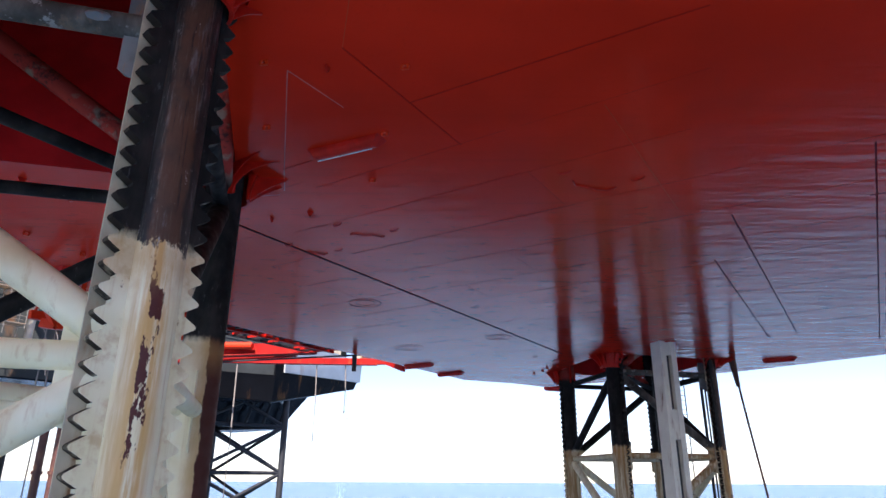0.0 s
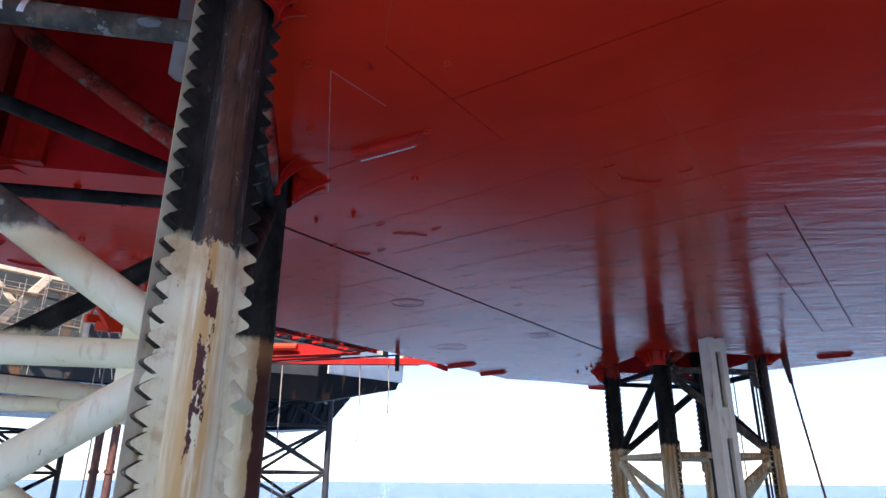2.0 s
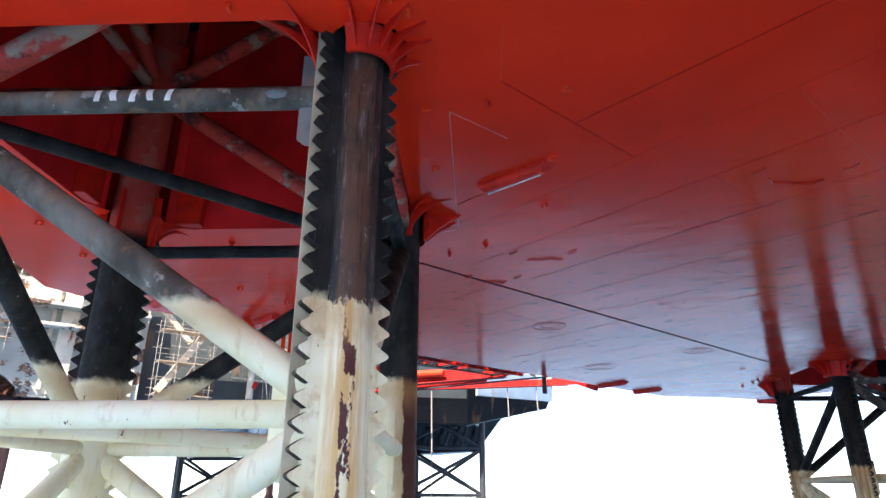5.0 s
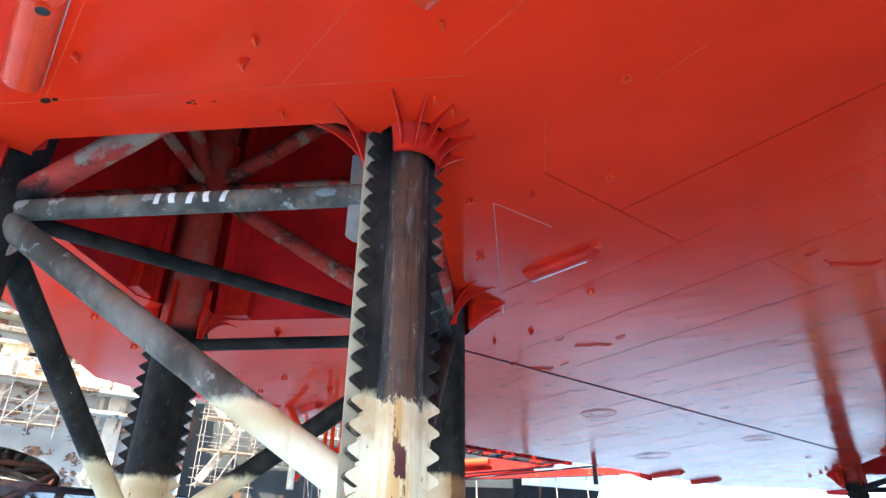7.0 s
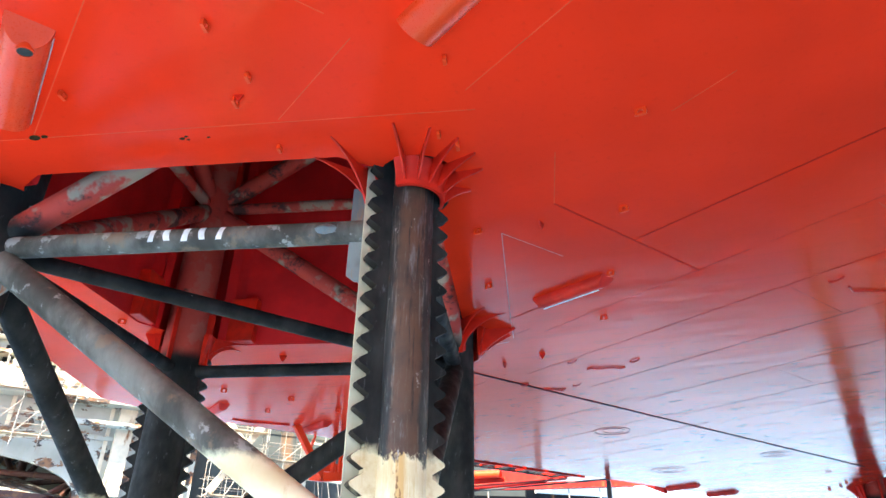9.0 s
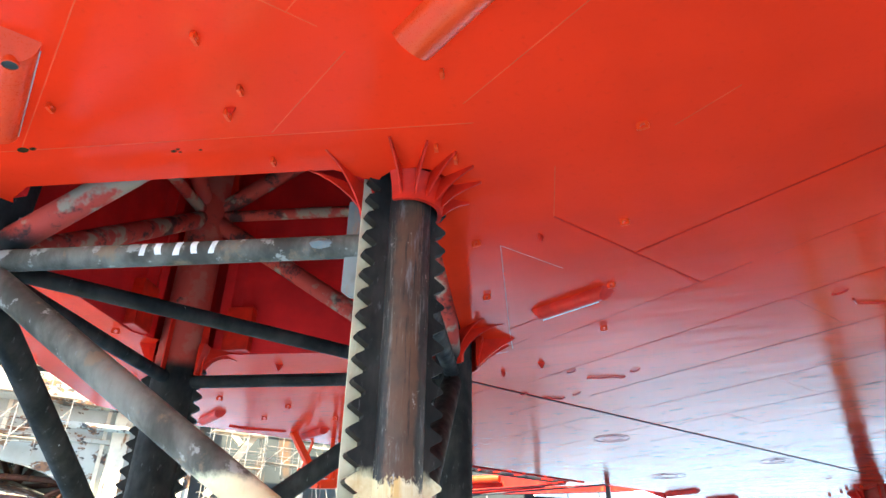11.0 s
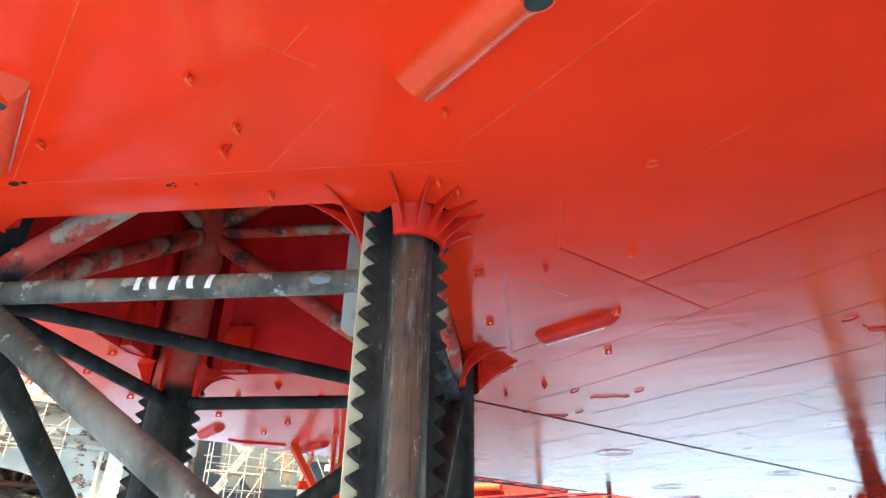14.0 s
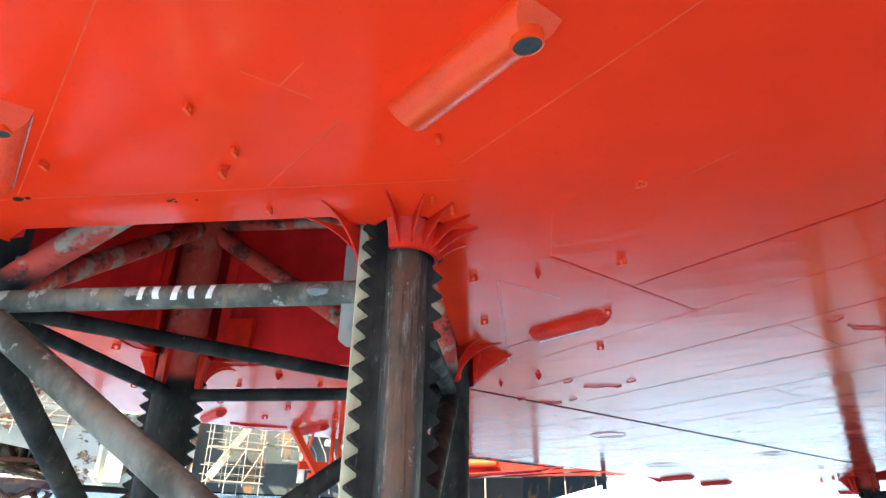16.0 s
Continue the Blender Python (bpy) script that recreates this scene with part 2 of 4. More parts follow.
LEG = leg_paint("leg_paint")
LEG_CLEAN = leg_paint("leg_brace_paint", clean=True)
LEG_RACK = leg_paint("leg_rack_paint", grease_shade=True)
LEG_RUSTY = leg_paint("leg_paint_rusty", rusty=True)
LEG_DUSTY = leg_paint("leg_paint_dusty", dust=1.0)
LEG_FRONT = leg_paint("leg_paint_worn_strip", front=True)
GUSSET = plain_paint("grey_gusset_paint", (0.20, 0.22, 0.22), 0.5, 0.35, 0.15, 5)
LEG_OVER = leg_paint("brace_paint_red_overspray", red_from=17.3, tan=1.0)
LEG_BACK = leg_paint("leg_paint_red_overspray", red_from=17.3)
# lighter orange than the hull: thin seam highlights painted into the welds
WELD = plain_paint("weld_highlight_red", (0.88, 0.085, 0.035), 0.6, 0.2, scale=6, ior=1.08)
# whitish pink: the glint off the weld's bevel is put into the colour
WELD_PALE = plain_paint("weld_glint_pink", (0.72, 0.22, 0.19), 0.45, 0.3, scale=6)
WELD_RED = plain_paint("deep_red_seam_paint", (0.62, 0.018, 0.008), 0.5, 0.2, scale=6, ior=1.08)
WELD_DARK = plain_paint("dark_red_seam_paint", (0.26, 0.012, 0.012), 0.6, 0.3, scale=6, ior=1.08)
SEAM_BLACK = plain_paint("dark_joint_filler", (0.07, 0.010, 0.010), 0.6, 0.3, scale=6, ior=1.15)
LUG_RED = plain_paint("lug_red_paint", (0.70, 0.020, 0.008), 0.38, 0.2, scale=8, ior=1.35)
PIPE_RED = plain_paint("orange_red_pipe_paint", (0.84, 0.052, 0.010), 0.30, 0.12, scale=3, ior=1.33)
# crimson apart from the hull red: the well's dim inner light in the colour
WELL_RED = plain_paint("shaded_well_crimson", (0.85, 0.022, 0.022), 0.5, 0.25, scale=1.5, ior=1.3)
TAN_BAR = plain_paint("rust_stained_tan_bar", (0.66, 0.57, 0.40), 0.6, 0.35, 0.35, 3.0)
# dim tone: the rig's shadow on the neighbouring hull is put into the colour
SHADE_GREEN = plain_paint("shaded_grey_green_hull", (0.085, 0.095, 0.088), 0.7, 0.35, 0.2, 0.6, ior=1.2)
CHIP = plain_paint("bare_rusty_chip", (0.045, 0.026, 0.010), 0.8, 0.4, scale=30, ior=1.08)
# darker than the lug red: shade on the girder is put into the colour
GIRDER_RED = plain_paint("shaded_girder_red", (0.40, 0.016, 0.012), 0.5, 0.3, 0.1, 2.0, ior=1.2)
HOLE = plain_paint("bore_shade_dark", (0.03, 0.035, 0.033), 0.8, 0.5, scale=20)
WHITE_STROKES = plain_paint("white_brush_paint", (0.80, 0.80, 0.78), 0.6, 0.2, scale=20)
STRIP_GLEAM = plain_paint("casing_gleam_metal", (0.55, 0.52, 0.52), 0.3, 0.3, scale=20, metal=0.6)
COLUMN_WHITE = plain_paint("column_cream_paint", (0.93, 0.88, 0.73), 0.5, 0.10, 0.15, 2.0)
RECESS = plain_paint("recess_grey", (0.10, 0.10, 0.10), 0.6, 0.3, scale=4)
DARK_STEEL = plain_paint("dark_steel", (0.03, 0.032, 0.035), 0.5, 0.4, scale=4)
BROWN_STEEL = plain_paint("brown_rusty_steel", (0.13, 0.05, 0.035), 0.6, 0.4, 0.3, 3)
HULL_PALE = peeling_paint("pale_grey_green_hull_paint", (0.42, 0.42, 0.345))
BOW_PALE = plain_paint("pale_bow_paint", (0.60, 0.62, 0.60), 0.55, 0.2, 0.12, 0.6)
HULL_SLATE = plain_paint("slate_hull_paint", (0.020, 0.023, 0.022), 0.75, 0.35, 0.2, 0.5, ior=1.15)
HULL_DARK = plain_paint("matte_black_side_paint", (0.009, 0.010, 0.012), 0.75, 0.3, 0.1, 0.6, ior=1.15)
HULL_BLACK = rippled_black("black_bottom_paint")
SCAFFOLD = plain_paint("galvanised_tube", (0.36, 0.32, 0.26), 0.4, 0.3, 0.25, 6, metal=0.3)
PLANK = plain_paint("scaffold_plank", (0.42, 0.30, 0.18), 0.7, 0.4, scale=5)
YELLOW = plain_paint("yellow_handrail_paint", (0.75, 0.45, 0.04), 0.4, 0.2, scale=5)
ROPE = plain_paint("weathered_rope", (0.30, 0.27, 0.23), 0.8, 0.2, scale=8)
CREAM_STEEL = plain_paint("cream_steel", (0.72, 0.62, 0.44), 0.5, 0.2, 0.35, 2.5)


def water_material():
    n = Nodes("sea_water")
    swell = n.noise(0.05, 3, 0.5, n.mapped((1, 2.2, 1), 20))
    chop = n.noise(0.42, 6, 0.62, n.mapped((1, 1.8, 1), 25))
    h = n.bump(swell, 1.0, 3.0)
    h = n.bump(chop, 1.0, 1.6, h)
    colour = n.mix(n.ramp(n.noise(0.03, 4), 0.35, 0.65), (0.080, 0.165, 0.285), (0.098, 0.195, 0.325))
    foam = n.ramp(n.noise(0.5, 7, 0.7, n.mapped((1, 2.5, 1), 25, (9, 9, 0))), 0.70, 0.74, 0, 0.7)
    colour = n.mix(foam, colour, (0.7, 0.75, 0.77))
    n.bsdf.inputs["Specular IOR Level"].default_value = 0.34
    return n.done(colour, 0.22, h, ior=1.33)


SEA = water_material()
SPRAY = plain_paint("spray_water", (0.40, 0.62, 0.76), 0.2, 0.1, scale=2)


# ---- small mesh kit ----
def finish(name, bm, material, parent=None, smooth=False):
    mesh = bpy.data.meshes.new(name)
    bmesh.ops.recalc_face_normals(bm, faces=bm.faces)
    bm.to_mesh(mesh)
    bm.free()
    mesh.materials.append(material)
    if smooth:
        for p in mesh.polygons:
            p.use_smooth = True
        mesh.set_sharp_from_angle(angle=radians(40))
    ob = new(name, mesh)
    ob.parent = parent
    return ob


def part(name, bm, material, parent, label="", smooth=True):
    ob = finish(name, bm, material, parent, smooth)
    if label:
        tagged(ob, label)
    return ob


def empty(name, m=None):
    ob = new(name)
    ob.empty_display_size = 0.5
    if m is not None:
        ob.matrix_world = m
    return ob


def add_box(bm, size, m=None, bevel=0.0):
    made = bmesh.ops.create_cube(bm, size=1.0, matrix=(m or Matrix()) @ Matrix.Diagonal((*size, 1)))
    if bevel:
        edges = list({e for v in made["verts"] for e in v.link_edges})
        bmesh.ops.bevel(bm, geom=edges, offset=bevel, segments=2, affect="EDGES", profile=0.6)


def add_tube(bm, a, b, r, r2=None, seg=16, caps=True):
    a, b = Vector(a), Vector(b)
    d = b - a
    m = Matrix.Translation((a + b) / 2) @ d.to_track_quat("Z", "Y").to_matrix().to_4x4()
    bmesh.ops.create_cone(bm, cap_ends=caps, segments=seg, radius1=r, radius2=r if r2 is None else r2, depth=d.length, matrix=m)


def tube(a, b, r, r2=None, seg=16):
    bm = bmesh.new()
    add_tube(bm, a, b, r, r2, seg)
    return bm


def box(size, m=None, bevel=0.0):
    bm = bmesh.new()
    add_box(bm, size, m, bevel)
    return bm


def prism(outline, thick, m=None):
    """A plate from an outline in x and z, thick along y."""
    bm = bmesh.new()
    add_prism(bm, outline, thick, m)
    return bm


def add_prism(bm, outline, thick, m=None):
    m = m or Matrix()
    front = [bm.verts.new(m @ Vector((x, -thick / 2, z))) for x, z in outline]
    back = [bm.verts.new(m @ Vector((x, thick / 2, z))) for x, z in outline]
    bm.faces.new(front)
    bm.faces.new(back[::-1])
    for k in range(len(outline)):
        j = (k + 1) % len(outline)
        bm.faces.new((front[k], front[j], back[j], back[k]))


def sweep(points, r, seg=8):
    """A bent round bar through points."""
    bm = bmesh.new()
    pts = [Vector(p) for p in points]
    rings = []
    for k, p in enumerate(pts):
        d = (pts[min(k + 1, len(pts) - 1)] - pts[max(k - 1, 0)]).normalized()
        q = d.to_track_quat("Z", "Y")
        rings.append([bm.verts.new(p + q @ Vector((r * math.cos(a), r * math.sin(a), 0))) for a in (math.tau * i / seg for i in range(seg))])
    for a, b in zip(rings, rings[1:]):
        for i in range(seg):
            bm.faces.new((a[i], a[(i + 1) % seg], b[(i + 1) % seg], b[i]))
    bm.faces.new(rings[0][::-1])
    bm.faces.new(rings[-1])
    return bm


# ---- sea ----
bm = bmesh.new()
bmesh.ops.create_circle(bm, cap_ends=True, radius=4700, segments=128)
tagged(finish("water", bm, SEA), "open blue sea with small wind waves", "sea", kind="structure")

# ---- the raised hull ----
KEEL, DECK = 18.0, 25.0
LEG_TURN, LEG_HALF, LEG_HALF_U = 14.7, 3.4, 3.65
NEAR_LEG, FAR_LEG = (-8.20, 10.69), (12.70, 43.97)
THIRD_LEG = (30.0, 4.0)
OUTLINE = [(-19.75, 17.0), (-19.2, 19.4), (1.4, 50.2), (5.4, 52.0), (8.2, 54.0), (20.6, 45.5), (26.5, 38.9), (40.5, 12.0), (40.0, -3.0), (30.0, -8.5), (8.0, -9.5), (-10.4, -1.0)]


def leg_frame(centre):
    return pose(centre[0], centre[1], 0, 0, 0, LEG_TURN)


def well_outline(pocket=0.64):
    """One corner's pocket round the chord, turned four times: the opening that a leg passes through."""
    corner = [(2.25, -4.1), (2.72, -3.80)]
    for k in range(13):
        a = radians(205 + k * (220 / 12))
        corner.append((LEG_HALF + pocket * math.cos(a), -LEG_HALF + pocket * math.sin(a)))
    corner += [(3.80, -2.72), (4.1, -2.25)]
    pts = []
    for q in range(4):
        c, s = round(math.cos(q * math.pi / 2)), round(math.sin(q * math.pi / 2))
        turned = [(c * x - s * y, s * x + c * y) for x, y in corner]
        turned = [(3.55, y) if x > 3.7 and abs(y) < 2.8 else (x, y) for x, y in turned]      # a straight lip on one side
        pts += [(x + math.copysign(LEG_HALF_U - LEG_HALF, x), y) for x, y in turned]
    return pts


def plate_with_wells(z):
    bm = bmesh.new()
    loops = [OUTLINE] + [[tuple((leg_frame(c) @ Vector((u, v, 0))).to_2d()) for u, v in well_outline()] for c in (NEAR_LEG, FAR_LEG, THIRD_LEG)]
    edges = []
    for loop in loops:
        vs = [bm.verts.new((x, y, z)) for x, y in loop]
        edges += [bm.edges.new((vs[k], vs[(k + 1) % len(vs)])) for k in range(len(vs))]
    bmesh.ops.triangle_fill(bm, use_beauty=True, use_dissolve=False, edges=edges)
    return bm


hull = tagged(empty("rig_hull", pose(0, 0, 0)), "glossy red underside of a jacked-up drilling rig hull", "ship hull")
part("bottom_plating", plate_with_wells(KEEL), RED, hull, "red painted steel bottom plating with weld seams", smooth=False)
part("deck_plating", plate_with_wells(DECK), HULL_SLATE, hull, "grey deck plating", smooth=False)
for k, (p, q) in enumerate(zip(OUTLINE, OUTLINE[1:] + OUTLINE[:1])):
    bm = bmesh.new()
    bm.faces.new([bm.verts.new(v) for v in ((*p, KEEL), (*q, KEEL), (*q, DECK), (*p, DECK))])
    part("side_plating", bm, RED, hull, smooth=False)
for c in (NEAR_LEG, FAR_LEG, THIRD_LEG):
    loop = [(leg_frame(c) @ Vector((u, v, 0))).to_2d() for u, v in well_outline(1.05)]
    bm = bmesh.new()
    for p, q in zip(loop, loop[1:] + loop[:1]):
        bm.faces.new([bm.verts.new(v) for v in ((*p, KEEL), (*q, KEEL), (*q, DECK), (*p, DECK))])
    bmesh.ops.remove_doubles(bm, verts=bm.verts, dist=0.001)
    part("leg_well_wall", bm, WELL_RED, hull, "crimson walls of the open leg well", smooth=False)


for c in (NEAR_LEG, FAR_LEG, THIRD_LEG):
    for u, v, turn in ((-LEG_HALF_U + 1.25, 3.98, 0), (-LEG_HALF_U - 0.55, LEG_HALF - 1.25, 90), (LEG_HALF_U - 1.25, 3.98, 0), (LEG_HALF_U + 0.55, LEG_HALF - 1.25, 90)):
        part("guide_block", box((0.75, 0.30, 1.25), leg_frame(c) @ pose(u, v, KEEL + 0.66, 0, 0, turn), 0.03), LUG_RED, hull, smooth=False)


def seam(a, b, width=0.022, proud=0.004, material=WELD, name="weld_seam"):
    a, b = Vector((*a, 0)), Vector((*b, 0))
    d = b - a
    m = Matrix.Translation(((a + b) / 2).to_2d().to_3d() + Vector((0, 0, KEEL - proud / 2 + 0.001))) @ Matrix.Rotation(math.atan2(d.y, d.x), 4, "Z")
    part(name, box((d.length, width, proud), m), material, hull, smooth=False)


for a, b in (((-9.5, 5.18), (-2.4, 7.05)), ((-5.09, 6.28), (-3.39, 5.29)), ((-4.62, 2.93), (-8.84, 5.38)), ((-2.4, 6.64), (2.2, 3.9)),
             ((-3.26, 4.31), (-3.73, 4.55)), ((-3.97, 4.2), (-3.5, 4.85)), ((0.12, 8.03), (0.95, 7.5)), ((-1.59, 8.4), (-1.93, 9.82)), ((3.18, 11.65), (6.51, 17.05))):
    seam(a, b, 0.016, 0.003)
for a, b in (((-3.07, 10.5), (-4.12, 14.72)), ((-3.07, 10.5), (-2.2, 11.79)), ((-4.39, 15.91), (-4.12, 14.72)), ((-4.57, 16.14), (-5.9, 16.4))):
    seam(a, b, 0.02, 0.004, WELD_PALE)
for a, b in (((-1.93, 9.82), (0.27, 13.35)), ((-0.8, 11.59), (4.2, 8.7)), ((-4.12, 14.62), (-3.3, 14.15))):
    seam(a, b, 0.035, 0.006, WELD_RED)
for a, b in (((8.2, 17.45), (18.04, 33.03)), ((9.3, 21.51), (17.05, 34.02)), ((9.66, 13.15), (23.3, 34.6))):
    seam(a, b, 0.04, 0.012, WELD_DARK)
seam((-6.6, 18.0), (7.0, 39.2), 0.07, 0.02, SEAM_BLACK, "dark_butt_strip")

# welds between the bottom strakes, square to the hull's long axis
LONG, CROSS = Vector((0.534, 0.845)), Vector((0.845, -0.534))


def on_bottom(p):
    """True where a point of the plan lies inside the hull's outline and clear of the legs' wells."""
    inside = False
    for (x0, y0), (x1, y1) in zip(OUTLINE, OUTLINE[1:] + OUTLINE[:1]):
        if (y0 > p.y) != (y1 > p.y) and p.x < (x1 - x0) * (p.y - y0) / (y1 - y0) + x0:
            inside = not inside
    return inside and all((p - Vector(c)).length > 5.9 for c in (NEAR_LEG, FAR_LEG, THIRD_LEG))


random.seed(21)
for row, w in enumerate((11.4, 13.5, 16.0, 18.5, 21.2, 23.4, 25.5, 28.0, 30.4, 32.8, 35.2, 37.6, 40.0, 42.4, 44.9)):
    u = -26.0
    while u < 9.0:
        run = 1.6 + 4.2 * random.random()
        shift = 0.45 if u < -15.3 else 0.0
        p, q = LONG * (w - shift) + CROSS * u, LONG * (w - shift + 0.05 * random.uniform(-1, 1)) + CROSS * (u + run)
        if on_bottom(p) and on_bottom(q) and (random.random() < 0.85 or row == 4):
            seam(p, q, 0.009 + 0.012 * random.random() + 0.0001 * row * row, 0.003 + 0.003 * random.random(), WELD_DARK if row > 1 and random.random() < 0.6 else WELD_RED)
        u += run + (0.02 if random.random() < 0.7 else 0.9 * random.random())
# short butts along the hull between strakes
for u, w, run in ((-17.5, 18.2, 2.5), (-19.2, 23.4, 2.1), (-12.6, 21.2, 2.2), (-12.9, 28.0, 2.4), (-9.4, 18.5, 2.7), (-9.2, 25.5, 2.5), (-6.2, 13.5, 2.5), (-6.0, 23.4, 2.1), (-17.8, 30.4, 4.8), (-11.2, 32.8, 2.4), (-20.3, 35.2, 2.4)):
    seam(LONG * w + CROSS * u, LONG * (w + run) + CROSS * u, 0.013, 0.004, WELD_RED)
# thin scrapes where the plating has been dragged over
for k in range(90):
    w, u, run = 17 + 27 * random.random(), -21 + 27 * random.random(), 0.15 + 0.75 * random.random() ** 2
    turn = radians(random.uniform(-14, 14))
    across = Vector((CROSS.x * math.cos(turn) - CROSS.y * math.sin(turn), CROSS.x * math.sin(turn) + CROSS.y * math.cos(turn)))
    p = LONG * w + CROSS * u
    if on_bottom(p) and on_bottom(p + across * run):
        seam(p, p + across * run, 0.015 + 0.05 * random.random() ** 2, 0.003, SEAM_BLACK if k % 3 else WELD_DARK, "scrape")


def weld_ring(x, y, r):
    n = 36
    pts = [(x + r * math.cos(math.tau * k / n), y + r * math.sin(math.tau * k / n), KEEL - 0.002) for k in range(n + 1)]
    part("weld_ring", sweep(pts, 0.012, 6), WELD_DARK, hull, "round weld bead")


for x, y, r in ((-3.6, 27.5, 0.7), (-3.55, 27.45, 0.42), (2.8, 34.5, 0.7), (2.8, 34.45, 0.35), (-2.2, 37.5, 0.9), (-2.2, 37.5, 0.5)):
    weld_ring(x, y, r)


# ---- guides and fins where the chords enter the hull ----
def leg_guide(centre, corner):
    """A collar round a chord below the bottom plating, with curved stiffening fins."""
    q = corner
    sx, sy = ((1, -1), (1, 1), (-1, 1), (-1, -1))[q]
    base = leg_frame(centre) @ Matrix.Translation((sx * LEG_HALF_U - (0.1 if q == 0 else 0), sy * LEG_HALF, 0)) @ Matrix.Rotation(q * math.pi / 2, 4, "Z")
    ring = (0.46, 0.49, 0.60, 0.60)[q]
    low = KEEL - (0.44, 0.72, 0.80, 0.80)[q]
    deep = KEEL - 0.86
    bm = bmesh.new()
    # two arcs of collar, open where the rack runs through
    for a0, a1 in ((-108, 33), (-195, -158)):
        n = max(3, int((a1 - a0) / 9))
        rows = []
        for k in range(n + 1):
            a = radians(a0 + (a1 - a0) * k / n)
            dx, dy = math.cos(a), math.sin(a)
            rows.append([bm.verts.new(base @ Vector((r * dx, r * dy, z))) for r, z in ((ring, low), (ring + 0.06, low), (ring + 0.08, low + 0.4 * (KEEL - low)), (ring + 0.18, KEEL + 0.01), (ring, KEEL + 0.01))])
        for r0, r1 in zip(rows, rows[1:]):
            for j in range(5):
                bm.faces.new((r0[j], r0[(j + 1) % 5], r1[(j + 1) % 5], r1[j]))
        bm.faces.new(rows[0])
        bm.faces.new(rows[-1][::-1])
    guide = part("leg_guide", bm, LUG_RED, hull, "red flared collar with curved fins")
    for a, reach in ((-92, 1.42), (-70, 1.36), (-50, 1.30), (-30, 1.22), (-9, 1.16), (24, 1.0)):
        m = base @ Matrix.Rotation(radians(a), 4, "Z")
        prof = [(ring + 0.04, KEEL + 0.01), (ring + 0.04, low + 0.08)]
        for k in range(7):
            t = k / 6
            sag = 0.07 * math.sin(math.pi * t) * (1 - 0.5 * t)
            prof.append((ring + 0.09 + (reach - ring - 0.09) * t, low + 0.08 + (KEEL - 0.03 - low - 0.08) * t + sag))
        prof.append((reach, KEEL + 0.01))
        part("fin", prism(prof, 0.03, m), LUG_RED, guide)
    # two broad fins beside the open rack slot
    for x0, y0, x1, y1 in ((-0.66, -0.16, -1.02, -1.20), (-0.58, -0.04, -1.42, -0.73)):
        m = base @ Matrix.Translation((x0, y0, 0)) @ Matrix.Rotation(math.atan2(y1 - y0, x1 - x0), 4, "Z")
        reach = math.hypot(x1 - x0, y1 - y0)
        prof = [(-0.10, KEEL + 0.01), (-0.10, deep + 0.05)]
        for k in range(9):
            t = k / 8
            prof.append((reach * (1 - math.cos(t * math.pi / 2)) ** 0.85, deep + 0.05 + 0.80 * math.sin(t * math.pi / 2) ** 0.9))
        prof.append((reach, KEEL + 0.01))
        part("fin", prism(prof, 0.03, m), LUG_RED, guide)


for c in (NEAR_LEG, FAR_LEG, THIRD_LEG):
    for q in range(4):
        leg_guide(c, q)

# ---- a leg: four toothed chords and their braces, in the leg's own axes ----
NODES_Z = [-2.55, 2.35, 7.25, 12.15, 17.05, 21.95, 26.85]
CORNERS = {"front": (LEG_HALF_U, -LEG_HALF), "left": (-LEG_HALF_U, -LEG_HALF), "right": (LEG_HALF_U, LEG_HALF), "back": (-LEG_HALF_U, LEG_HALF)}
CORNERS["front"] = (LEG_HALF_U - 0.10, -LEG_HALF)
CORNERS["right"] = (LEG_HALF_U - 0.10, LEG_HALF)
SHELL = {"front": 0.35, "right": 0.46, "back": 0.54, "left": 0.54}
RACK_TURN = {"front": 33.0, "back": 17.0, "right": 95.0, "left": 95.0}
PITCH, FOOT, HEAD = 0.315, -3.0, 29.0


def rack_mesh(centre, turn, side, k, head=HEAD):
    bm = bmesh.new()
    m = Matrix.Translation((*centre, 0)) @ Matrix.Rotation(radians(turn + (0 if side > 0 else 180)), 4, "Z")
    add_prism(bm, [(0.30, FOOT), (0.585 * k, FOOT), (0.585 * k, head), (0.30, head)], 0.17, m)
    z = FOOT + 0.2
    while z < head - 0.3:
        add_prism(bm, [(0.58 * k, z - 0.135), (0.62 * k, z - 0.115), (0.58 * k + 0.17, z - 0.03), (0.58 * k + 0.185, z), (0.58 * k + 0.17, z + 0.03), (0.62 * k, z + 0.115), (0.58 * k, z + 0.135)], 0.17, m)
        z += PITCH
    return bm


def brace(leg, a, za, b, zb, r, material=LEG_CLEAN):
    p, q = Vector((*CORNERS[a], za)), Vector((*CORNERS[b], zb))
    return part("brace", tube(p, q, r, seg=20), material, leg)


